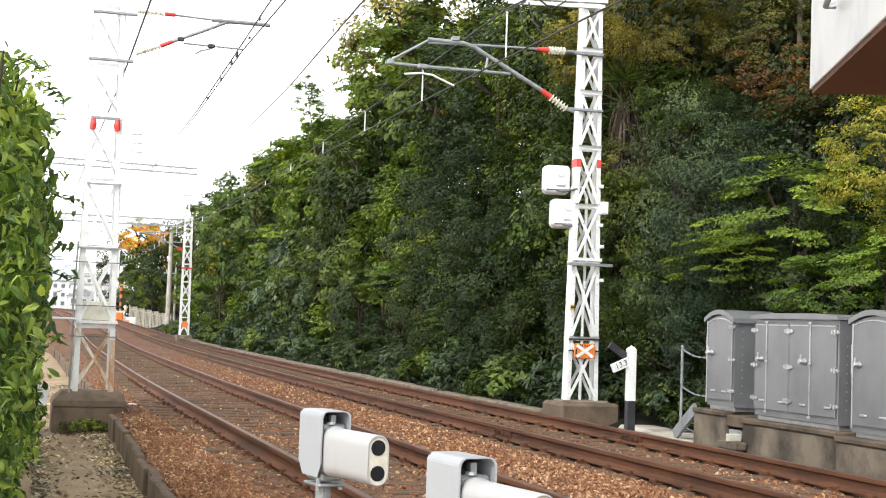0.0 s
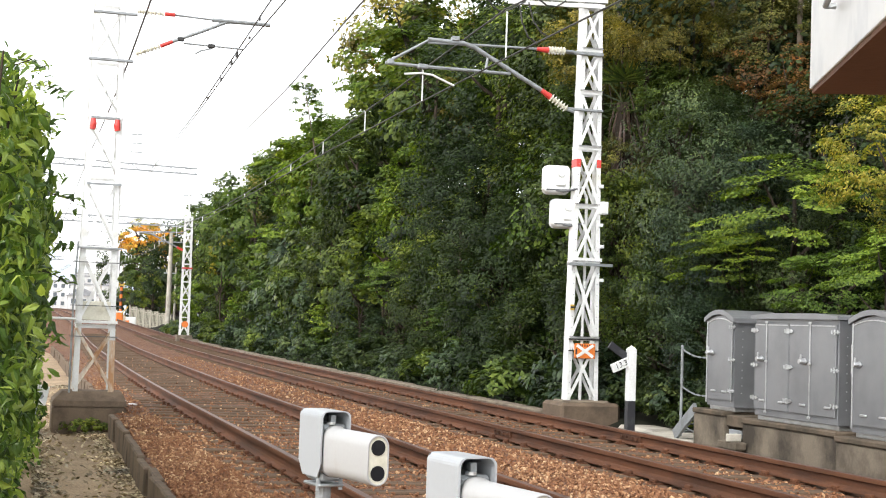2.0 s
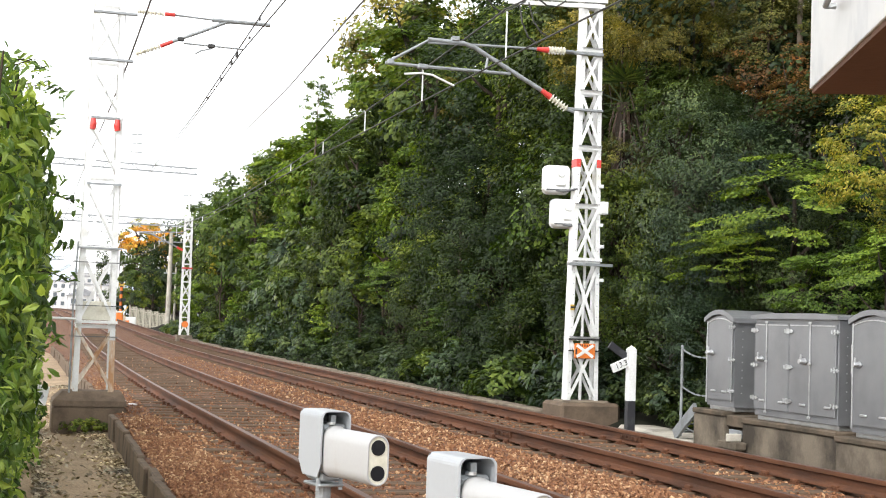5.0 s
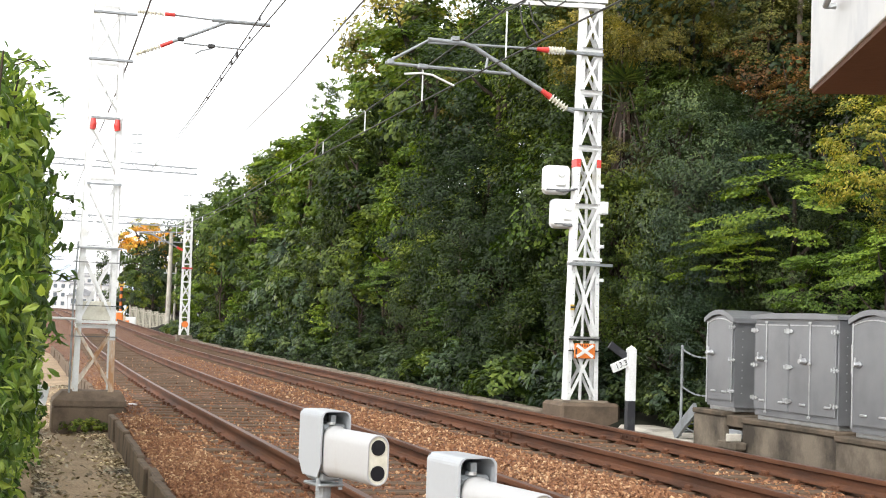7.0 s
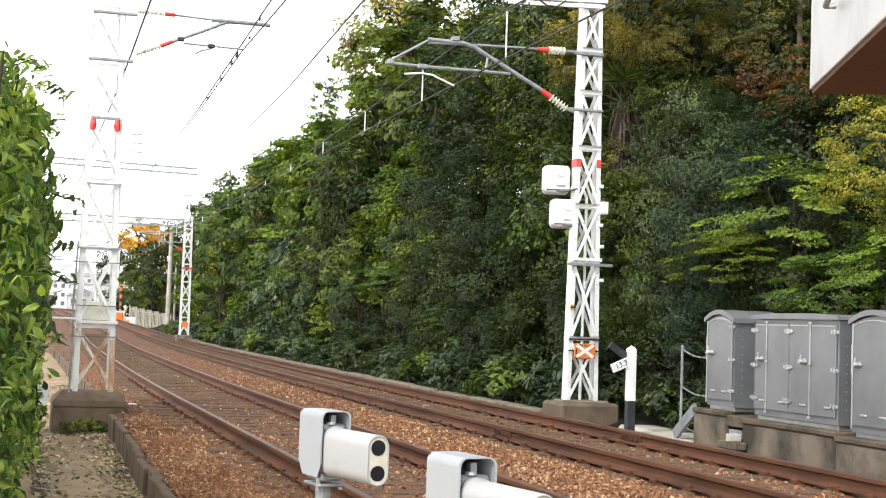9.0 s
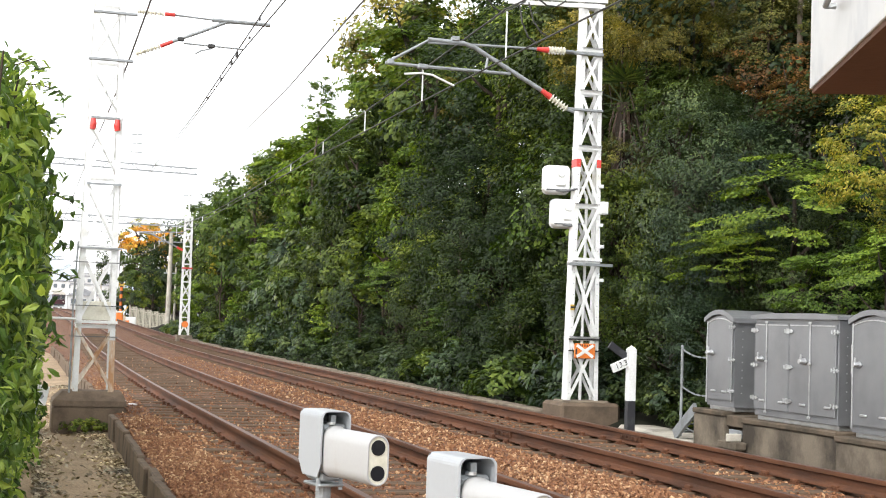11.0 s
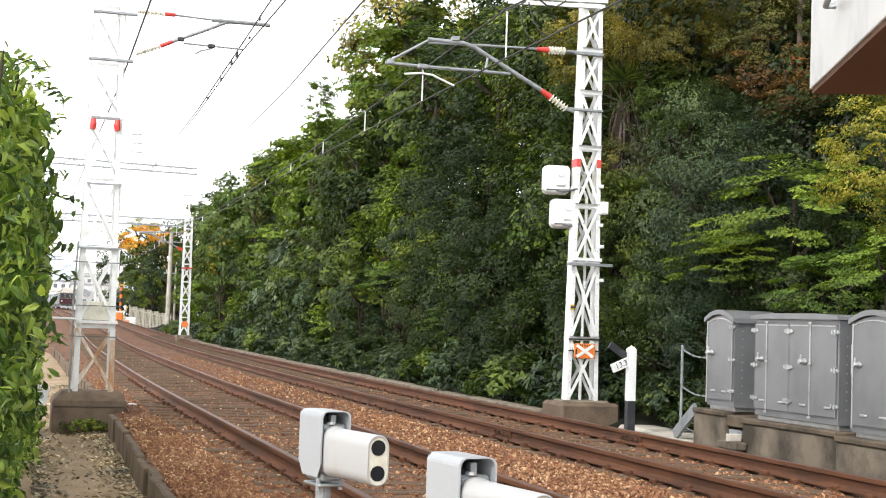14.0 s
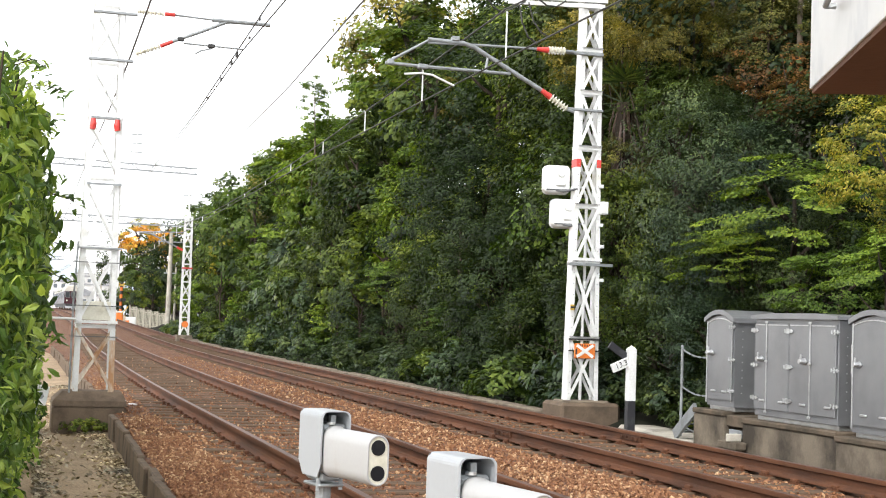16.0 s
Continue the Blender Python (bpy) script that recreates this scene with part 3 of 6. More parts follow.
# single trees that stand out near the cabinets and along the wood's edge
for key, x, y, top, r, tall in (("blue", 10.0, 20.0, 5.0, 1.5, 1.3), ("blue", 9.6, 19.0, 3.6, 1.0, 1.2), ("green", 9.35, 21.3, 3.7, 0.9, 1.3), ("dark", 9.2, 22.0, 2.6, 0.9, 1.0), ("blue", 10.2, 19.2, 3.4, 1.2, 1.1), ("blue", 11.3, 23.6, 4.6, 1.4, 1.2), ("lime", 9.9, 17.2, 3.6, 1.35, 0.8), ("lime", 9.7, 18.2, 2.7, 1.0, 0.7), ("lime", 9.7, 15.7, 2.3, 0.9, 0.8), ("gold", 9.45, 14.3, 4.05, 0.75, 1.1), ("gold", 9.9, 14.1, 3.2, 0.7, 0.9), ("green", 12.0, 45.0, 12.0, 2.3, 1.1), ("olive", 12.4, 47.0, 13.5, 2.2, 1.1), ("olive", 12.8, 49.5, 12.8, 2.2, 1.0), ("lime", 9.6, 14.2, 2.6, 0.9, 0.9), ("rust", 10.9, 19.5, 5.85, 0.85, 0.75), ("rust", 10.7, 18.6, 5.0, 0.55, 0.7), ("olive", 11.2, 24.7, 8.0, 1.4, 1.0), ("olive", 11.5, 23.0, 7.7, 1.2, 1.0), ("olive", 11.8, 27.4, 8.6, 1.5, 1.0), ("olive", 11.7, 20.7, 7.3, 1.2, 1.0), ("blue", 10.3, 17.0, 2.8, 1.1, 1.1), ("dark", 10.4, 15.5, 2.6, 1.0, 1.1), ("dark", 10.0, 18.6, 2.4, 0.9, 1.1), ("vine", 10.0, 36.6, 5.9, 0.75, 1.1), ("vine", 9.9, 39.0, 4.6, 0.7, 1.0), ("lime", 9.7, 34.2, 2.9, 1.0, 0.7), ("lime", 9.6, 29.0, 2.2, 0.8, 0.6), ("dark", 11.3, 18.2, 5.0, 1.5, 1.0), ("dark", 11.2, 16.0, 4.4, 1.3, 1.0), ("dark", 10.8, 14.2, 3.6, 1.2, 1.0), ("dark", 12.6, 19.6, 7.2, 1.8, 1.1), ("dark", 10.2, 25.4, 5.6, 1.5, 1.2),
                               ("green", 10.1, 65.5, 8.2, 2.2, 1.3), ("green", 9.9, 73.0, 7.0, 1.5, 1.4), ("gold", 9.45, 71.0, 5.2, 0.75, 0.9), ("gold", 9.5, 72.5, 4.2, 0.65, 0.8), ("bright", 10.9, 56.0, 8.3, 1.5, 1.4),
                               ("dark", 9.9, 43.3, 7.3, 1.5, 1.3), ("blue", 10.6, 46.5, 7.9, 1.4, 1.2), ("dark", 9.6, 45.2, 5.2, 1.2, 1.2),
                               ("creeper", 9.9, 53.0, 4.3, 1.6, 1.2), ("creeper", 10.0, 50.0, 5.0, 1.5, 1.3), ("creeper", 9.6, 55.5, 3.0, 1.3, 1.0), ("creeper", 9.7, 48.0, 3.3, 1.3, 1.0), ("creeper", 10.1, 58.5, 4.4, 1.4, 1.1),
                               ("vine", 9.6, 37.0, 6.2, 0.55, 1.3), ("vine", 9.6, 38.6, 4.4, 0.5, 1.2), ("lime", 9.45, 35.8, 2.75, 1.1, 0.7), ("bright", 9.25, 42.8, 1.9, 0.85, 0.8), ("lime", 9.1, 29.6, 1.75, 0.75, 0.7),
                               ("dark", 9.5, 31.0, 4.6, 1.2, 1.3), ("dark", 9.4, 27.4, 3.4, 1.1, 1.2), ("dark", 9.3, 33.0, 2.4, 0.9, 1.1), ("dark", 9.2, 26.0, 1.9, 0.8, 1.0), ("dark", 9.3, 39.8, 2.6, 0.9, 1.2),
                               ("olive", 10.3, 22.4, 7.0, 0.9, 0.8), ("gold", 10.5, 22.7, 7.4, 0.8, 0.7), ("olive", 10.7, 19.4, 6.4, 0.8, 0.8), ("olive", 10.4, 25.3, 7.6, 1.1, 0.9), ("olive", 11.0, 21.9, 7.0, 1.0, 0.9), ("green", 10.35, 21.7, 5.7, 0.9, 0.8), ("gold", 11.2, 21.6, 7.5, 0.8, 0.7), ("green", 10.75, 21.4, 5.4, 0.7, 0.8), ("olive", 10.1, 23.6, 7.3, 0.8, 0.8), ("olive", 9.9, 20.85, 6.5, 0.65, 0.9), ("olive", 10.75, 19.8, 6.9, 0.7, 0.9), ("olive", 10.2, 21.0, 7.1, 0.6, 0.8), ("olive", 9.6, 21.5, 6.8, 0.6, 0.8), ("green", 9.95, 20.9, 5.3, 0.6, 0.8), ("blue", 9.6, 18.9, 4.6, 1.05, 1.0), ("blue", 9.95, 18.2, 4.2, 0.9, 1.0),
                               ("green", 9.3, 21.4, 3.6, 0.75, 1.0), ("olive", 9.25, 21.9, 4.3, 0.6, 0.9), ("dark", 9.15, 19.3, 1.7, 0.75, 0.9), ("green", 9.4, 20.4, 2.2, 0.85, 0.9), ("blue", 9.35, 18.3, 1.8, 0.75, 1.0), ("dark", 9.5, 17.3, 1.6, 0.7, 1.0)):
    tree(key, x, y, top, r, tall)

# undergrowth on the bank behind the white post
for x, y, k, s in ((9.15, 18.9, 0.75, 1), (9.0, 19.7, 0.9, 0), (8.75, 20.5, 0.8, 3), (9.0, 18.1, 0.7, 0), (8.95, 17.5, 0.5, 2), (9.25, 18.8, 0.9, 3), (8.8, 21.1, 0.8, 0)):
    o = tagged(part("shrub", shrub_meshes[s], None), "low leafy shrub on the bank behind the white post", "shrub", "shrubs by the line")
    o.matrix_basis = Matrix.LocRotScale((x, y, hill(x, y) + 0.2 * k), Euler((0, 0, 2 * x + y)), (k, k, k))

# bare forked trunk high in the wood
bare = thing("tree", pose(10.8, 21.0, hill(10.8, 21.0) + 0.5), "tall bare pale trunk forking among the foliage", "tree")
b = Build().tube([(0, 0, -0.2), (0.0, 0, 3.2), (0.03, 0, 4.6), (-0.02, 0, 6.0), (-0.06, 0.1, 8.5)], [0.08, 0.075, 0.07, 0.055, 0.03], 9)
b.tube([(0.02, 0, 4.7), (0.16, 0, 5.6), (0.2, 0.1, 8.0)], [0.045, 0.038, 0.02], 7)
b.tube([(0.0, 0, 4.4), (-0.22, 0, 5.3), (-0.5, 0.1, 6.4), (-0.6, 0.1, 8.0)], [0.04, 0.033, 0.026, 0.015], 7)
part("trunk", b, M_PALE_BARK, bare, "", True)
bare2 = thing("tree", pose(11.0, 19.1, hill(11.0, 19.1)), "slender straight pale trunk in the wood", "tree")
part("trunk", Build().tube([(0, 0, -0.2), (0.05, 0, 4), (0.0, 0, 9)], [0.07, 0.05, 0.03], 7), M_PALE_BARK, bare2, "", True)


def fan_palm(x, y, z):
    """A shaggy trunk with stiff fans of narrow leaflets."""
    t = thing("palm_tree", pose(x, y, hill(x, y) - 0.1), "fan palm with a shaggy brown trunk behind the mast", "palm tree")
    h_ = z - hill(x, y)
    rg = random.Random(4)
    b = Build().tube([(0, 0, 0), (0, 0, h_ * 0.5), (0, 0, h_)], [0.13, 0.15, 0.12], 10)
    part("trunk", b, M_BARK, t)
    sh = Build()
    for k in range(90):
        a, zz = rg.uniform(0, 6.28), rg.uniform(h_ - 1.9, h_)
        p = Vector((math.cos(a) * 0.15, math.sin(a) * 0.15, zz))
        sh.beam(p, p + Vector((math.cos(a) * 0.1, math.sin(a) * 0.1, -rg.uniform(0.3, 0.6))), 0.02, 0.008)
    part("shag", sh, weathered("shaggy_fibre", (0.08, 0.045, 0.032), (0.04, 0.025, 0.018), 4, 30), t, "hanging brown fibres")
    for k in range(13):
        a, e = 6.28 * k / 13 + rg.uniform(-0.2, 0.2), rg.uniform(-0.5, 0.9)
        d = Vector((math.cos(a) * math.cos(e), math.sin(a) * math.cos(e), math.sin(e)))
        o = Vector((0, 0, h_))
        hub = o + d * 0.5
        side = d.cross(Vector((0, 0, 1))).normalized()
        up = side.cross(d)
        f = Build().beam(o, hub, 0.02, 0.02)
        for j in range(15):
            g = radians(-80 + 160 * j / 14)
            tip = hub + (d * math.cos(g) + side * math.sin(g)) * 0.55 - Vector((0, 0, 0.1 * abs(math.sin(g))))
            mid = hub.lerp(tip, 0.5) + up * 0.01
            w = (side * math.cos(g) - d * math.sin(g)) * 0.025
            f.add([hub, mid + w, tip, mid - w], [(0, 1, 2), (0, 2, 3)])
        part("frond", f, L_DARK, t)


fan_palm(9.55, 22.2, 5.1)


def ground_cover():
    """Low leaves and ivy on the strip between the kerb and the bushes."""
    rg = np.random.default_rng(31)
    n = 15000
    y = 17.5 + 70 * rg.random(n) ** 1.6
    x = 7.98 + rg.exponential(0.55, n)
    keep = (x < 10) & ~((y < 21.0) & (x < 8.95))
    x, y = x[keep] + np.array([bend(b) for b in y[keep]]), y[keep]
    z = np.array([hill(a, b) for a, b in zip(x, y)]) + rg.exponential(0.09, len(x))
    nr = np.stack([rg.normal(-0.3, 0.5, len(x)), rg.normal(-0.3, 0.5, len(x)), np.ones(len(x))], 1)
    tagged(part("ground_cover", leaf_mesh("ground_cover", np.stack([x, y, z], 1), nr, rg.uniform(0.06, 0.13, len(x)), L_DARK, 77, 0.6, 0.3), None), "low ivy and dead leaves at the foot of the slope", "ground cover", kind="stuff")


ground_cover()


# ---- leafy hedge beside the path
def lean(z, y):
    """How far the hedge's face stands back at the height z, for each metre along the path."""
    return (1 - 0.95 * smoothstep(12.5, 17, y)) * float(np.interp(z, [-0.5, 0, 0.3, 0.65, 1.2, 1.75, 2.1, 2.5, 2.9], [-0.017, -0.0155, -0.014, -0.009, -0.0045, -0.0045, -0.0105, -0.012, -0.0165]))


def hedge():
    rg = np.random.default_rng(9)
    t = thing("hedge", Matrix(), "tall dense hedge of light green pointed leaves beside the path", "hedge", kind="stuff")
    c, nr = [], []
    for k in range(1900):
        y = 8.6 + 12.9 * rg.random() ** 1.3
        z = rg.uniform(PATH_Z, 2.95)
        top = 2.72 + 0.25 * noise.noise((y * 0.9, 5, 0))
        if z > top:
            continue
        edge = (0.0132 + lean(z, y)) * y + 0.10 * noise.noise((y * 1.2, z * 1.2, 0)) + 0.07 * noise.noise((y * 3, z * 3, 2)) - 0.3 * max(0, (z - top + 0.3) / 0.5)
        x = edge - rg.exponential(0.12) - 0.04
        m = int(rg.uniform(10, 24))
        q = rg.normal(size=(m, 3)) * np.array([0.06, 0.11, 0.10])
        q[:, 2] -= 0.3 * np.abs(q[:, 0])
        c.append(np.array([x, y, z]) + q)
        w = np.array([rg.normal(0.5, 0.3), rg.normal(-0.5, 0.35), rg.normal(0.55, 0.35)])
        nr.append(w + rg.normal(size=(m, 3)) * 0.5)
    p, nr = np.concatenate(c), np.concatenate(nr)
    part("foliage", leaf_mesh("foliage", p, nr, rg.uniform(0.06, 0.14, len(p)), L_HEDGE, 4, 0.4, 0.6, 1.3, True), None, t)
    b = Build()
    rr = random.Random(2)
    for k in range(40):
        yy = 6.8 + 14.4 * k / 40
        xx = 0.016 * yy - rr.uniform(0.25, 0.6)
        b.tube([(xx, yy, PATH_Z - 0.05), (xx + rr.uniform(-0.1, 0.1), yy + rr.uniform(-0.2, 0.2), 1.2), (xx + rr.uniform(-0.1, 0.15), yy + rr.uniform(-0.3, 0.3), 2.6)], [0.025, 0.016, 0.006], 6)
    part("stems", b, M_BARK, t)
    # single shoots that stick out past the hedge
    for k in range(46):
        y, z = rr.uniform(9.0, 14.0), rr.uniform(1.5, 3.0)
        out = rr.uniform(0.03, 0.16)
        x0 = (0.0145 + lean(z, y)) * y - 0.1
        s = Build().tube([(x0 - 0.15, y, z - 0.12), (x0 + out, y, z), (x0 + out + 0.1, y, z - 0.03)], [0.005, 0.003, 0.001], 4)
        part("shoot", s, M_BARK, t)
        n = 6
        u = np.linspace(0.2, 1.05, n)[:, None]
        pts = np.array([x0 - 0.1, y, z - 0.08]) * (1 - u) + np.array([x0 + out + 0.08, y, z - 0.02]) * u + rg.normal(size=(n, 3)) * 0.025
        nn = np.stack([rg.normal(0, 0.3, n), rg.normal(-0.4, 0.3, n), np.ones(n)], 1)
        part("shoot_leaves", leaf_mesh("shoot_leaves", pts, nn, rg.uniform(0.06, 0.11, n), L_HEDGE, 50 + k, 0.36, 0.5, 0.4, True), None, t)


hedge()


# ---- lattice masts of the overhead line
def lattice_mast(name, m, label, levels, w0, w1, d0, d1, group, rusty=0.0, both=True):
    """A square lattice mast: four angle-iron legs, cross braces in each bay and rails at each level.
    levels: heights of the bays; w, d: widths across and along the line at the foot and at the top."""
    t = thing(name, m, label, "mast", group)
    top, foot = levels[-1], levels[0]

    def corner(sx, sy, z):
        k = (z - foot) / (top - foot)
        return Vector((sx * (w0 + (w1 - w0) * k) / 2, sy * (d0 + (d1 - d0) * k) / 2, z))

    for sx in (-1, 1):
        for sy in (-1, 1):
            b = Build()
            p, q = corner(sx, sy, foot), corner(sx, sy, top)
            b.beam(p - Vector((sx * 0.037, 0, 0)), q - Vector((sx * 0.037, 0, 0)), 0.065, 0.009, (0, 1, 0))
            b.beam(p - Vector((0, sy * 0.037, 0)), q - Vector((0, sy * 0.037, 0)), 0.009, 0.065, (0, 1, 0))
            part("leg", b, M_WHITE, t)
            if rusty and sx > 0:
                r0 = Build()
                p, q = corner(sx, sy, foot), corner(sx, sy, rusty)
                o = Vector((sx * 0.004, sy * 0.004, 0))
                r0.beam(p - Vector((sx * 0.037, 0, 0)) + o, q - Vector((sx * 0.037, 0, 0)) + o, 0.079, 0.009, (0, 1, 0))
                r0.beam(p - Vector((0, sy * 0.037, 0)) + o, q - Vector((0, sy * 0.037, 0)) + o, 0.009, 0.079, (0, 1, 0))
                part("rusty_sheath", r0, M_MAST_RUST, t, "rust-stained lower leg")
    for i in range(len(levels) - 1):
        a, c = levels[i], levels[i + 1]
        for s in (-1, 1):
            for axis in (0, 1):
                b = Build()
                up = (0, 1, 0) if axis == 0 else (1, 0, 0)
                ins = Vector((0, s * 0.012, 0)) if axis == 0 else Vector((s * 0.012, 0, 0))
                for e in (-1, 1):
                    p = corner(-e, s, a + 0.03) if axis == 0 else corner(s, -e, a + 0.03)
                    q = corner(e, s, c - 0.03) if axis == 0 else corner(s, e, c - 0.03)
                    b.beam(p - ins * e, q - ins * e, 0.038, 0.008, up)
                part("cross_brace", b, M_MAST_RUST if rusty and a < rusty else M_WHITE, t)
        b = Build()
        for s in (-1, 1):
            b.beam(corner(-1, s, c), corner(1, s, c), 0.012, 0.05, (0, 0, 1))
            b.beam(corner(s, -1, c), corner(s, 1, c), 0.012, 0.05, (0, 0, 1))
        part("mast_ring", b, M_WHITE, t)
    return t


def channel_mast(name, m, label, levels, w0, w1, d, group):
    """A mast of two upright channels with closed outer sides, laced with crossed flats front and back."""
    t = thing(name, m, label, "mast", group)
    foot, top = levels[0], levels[-1]

    def half(z):
        return (w0 + (w1 - w0) * (z - foot) / (top - foot)) / 2

    for s in (-1, 1):
        b = Build()
        h = d / 2
        prof = [(0, -h), (0, h), (-0.062, h), (-0.062, h - 0.009), (-0.01, h - 0.009), (-0.01, 0.009 - h), (-0.062, 0.009 - h), (-0.062, -h)]
        vs = [(s * (half(z) + x), y, z) for z in (foot, top) for x, y in prof]
        fs = [(k, (k + 1) % 8, 8 + (k + 1) % 8, 8 + k) for k in range(8)] + [tuple(range(7, -1, -1)), tuple(range(8, 16))]
        b.add(vs, fs if s > 0 else [f[::-1] for f in fs])
        part("channel", b, M_WHITE, t)
        rv = Build()
        for k in range(46):
            z = foot + 0.1 + (top - foot - 0.2) * k / 46
            rv.tube([(s * (half(z) - 0.036), -d / 2 - 0.005, z), (s * (half(z) - 0.036), -d / 2 + 0.001, z)], 0.007, 6)
        part("rivets", rv, M_GALV, t)
    for a, c in zip(levels, levels[1:]):
        for f in (-1, 1):
            for e in (-1, 1):
                y = f * (d / 2 - 0.013 - 0.006 * (e > 0)) if f > 0 else -d / 2 - 0.004 - 0.006 * (e > 0)
                p, q = (-e * (half(a) - 0.035), y, a + 0.04), (e * (half(c) - 0.035), y, c - 0.04)
                part("cross_brace", Build().beam(p, q, 0.045, 0.006, (0, 1, 0)), M_WHITE, t)
        for f in (-1, 1):
            y = f * (d / 2 + 0.012)
            r = Build().box((-half(c), y - 0.004, c - 0.028), (half(c), y + 0.004, c + 0.022))
            r.box((-half(c), y - 0.028, c + 0.022), (half(c), y + 0.012, c + 0.028))
            part("mast_ring", r, M_WHITE, t)
            # thin dark strip laid along each ring's upper edge
            part("ring_edge", Build().box((-half(c), y - 0.032, c + 0.0285), (half(c), y + 0.008, c + 0.034)), M_BACKLIT, t, "dark strip along the top of the angle iron")
    return t


def insulator(b, p, q, r=0.05, sheds=6):
    """Ribbed porcelain along the line from p to q."""
    p, q = Vector(p), Vector(q)
    pts, rs = [], []
    for k in range(sheds):
        for f, rad in ((0.0, 0.45), (0.25, 0.5), (0.5, 1.0), (0.62, 1.0), (0.75, 0.5)):
            pts.append(p.lerp(q, (k + f) / sheds))
            rs.append(r * rad)
    b.tube(pts, rs, 12)
    return b


# near-side mast
base = thing("mast_foundation", Matrix(), "weathered brown concrete block under the white mast", "foundation")
part("block", Build().box((0.50, 21.0, -0.62), (1.53, 21.95, -0.14), bev=0.03), M_CONC_BROWN, base)
part("cap", Build().add([(0.497, 20.997, -0.14), (1.533, 20.997, -0.14), (1.533, 21.953, -0.14), (0.497, 21.953, -0.14), (0.51, 21.01, -0.06), (1.52, 21.01, -0.06), (1.52, 21.94, -0.06), (0.51, 21.94, -0.06), (0.64, 21.2, 0.065), (1.46, 21.2, 0.065), (1.46, 21.75, 0.065), (0.64, 21.75, 0.065)], [(3, 2, 1, 0), (0, 1, 5, 4), (1, 2, 6, 5), (2, 3, 7, 6), (3, 0, 4, 7), (4, 5, 9, 8), (5, 6, 10, 9), (6, 7, 11, 10), (7, 4, 8, 11), (8, 9, 10, 11)]), M_CONC_BROWN, base)
left_mast = lattice_mast("lattice_mast", pose(1.06, 21.45, 0), "white lattice mast with rusting lower legs on a concrete block", [0.05, 0.99, 2.12, 3.15, 4.05, 4.85, 5.7, 6.6], 0.56, 0.40, 0.5, 0.38, "masts of the overhead line", rusty=0.8)
part("conduit", Build().tube([(-0.33, -0.27, -0.05), (-0.33, -0.27, 1.3), (-0.30, -0.26, 2.2)], 0.014, 8), M_GALV, left_mast, "thin grey cable conduit")
for z in (0.84, 1.28, 1.9):
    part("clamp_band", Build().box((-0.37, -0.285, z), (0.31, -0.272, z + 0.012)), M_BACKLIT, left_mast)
part("name_plate", Build().box((-0.21, -0.225, 1.08), (0.21, -0.21, 1.35), bev=0.006), M_PORCELAIN, left_mast, "cream plate between the legs")
part("crossbar", Build().box((-0.29, -0.30, 1.035), (0.30, -0.25, 1.075)), M_WHITE, left_mast, "white angle-iron crossbar")
part("guard_pipe", Build().tube([(-0.95, -0.28, 1.1), (-0.28, -0.28, 1.09)], 0.018, 8), M_WHITE, left_mast, "white horizontal pipe")
part("crossbar", Build().box((-0.29, -0.29, 2.10), (0.31, -0.25, 2.125)), M_GALV, left_mast)
part("crossbar", Build().box((-0.22, -0.30, 3.02), (0.27, -0.25, 3.05)), M_GALV, left_mast)

horn = Build().box((-0.2, -0.26, 3.98), (0.2, -0.20, 4.01))
part("crossbar", horn, M_GALV, left_mast)
for s in (-1, 1):
    h = Build()
    h.tube([(s * 0.17, -0.23, 3.98), (s * 0.165, -0.23, 3.9), (s * 0.18, -0.23, 3.82)], [0.035, 0.05, 0.04], 10)
    part("insulator", h, M_RED, left_mast, "small red insulator")


def bracket_arm(name, label, group):
    return thing(name, Matrix(), label, "bracket arm", group)


arm = bracket_arm("bracket_arm", "grey steel bracket arm with red insulators over the near track", "bracket arms")
YN = 21.25
part("mast_bracket", Build().box((0.78, YN - 0.03, 4.83), (1.42, YN + 0.03, 4.87), bev=0.008), M_GALV, arm)
part("mast_bracket", Build().box((0.82, YN - 0.03, 5.52), (1.45, YN + 0.03, 5.56), bev=0.008), M_GALV, arm)
part("insulator", insulator(Build(), (1.444, 21.250, 4.965), (1.795, 21.250, 5.112), 0.045, 7), M_PORCELAIN, arm)
part("insulator", insulator(Build(), (1.440, 21.250, 5.596), (1.839, 21.250, 5.592), 0.045, 7), M_PORCELAIN, arm)
part("sleeve", Build().tube([(1.795, 21.250, 5.112), (1.963, 21.250, 5.193)], 0.03, 10), M_RED, arm, "red insulator sleeve")
part("sleeve", Build().tube([(1.839, 21.250, 5.592), (1.987, 21.250, 5.589)], 0.03, 10), M_RED, arm, "red insulator sleeve")
part("strut", Build().tube([(1.963, 21.250, 5.193), (2.408, 21.250, 5.393), (2.734, 21.250, 5.549), (2.834, 21.250, 5.567)], 0.026, 10), M_GALV, arm)
part("tie_rod", Build().tube([(1.987, 21.250, 5.589), (2.566, 21.250, 5.568)], 0.015, 8), M_GALV, arm)
part("top_tube", Build().tube([(2.533, 21.250, 5.565), (3.392, 21.250, 5.568)], 0.03, 10), M_GALV, arm)
part("steady_arm", Build().tube([(2.128, 21.250, 5.183), (2.541, 21.250, 5.177), (3.019, 21.250, 5.168)], 0.014, 8), M_GALV, arm)
part("steady_arm", Build().tube([(2.290, 21.250, 5.038), (2.387, 21.250, 5.096), (2.551, 21.250, 5.144)], 0.012, 8), M_GALV, arm)
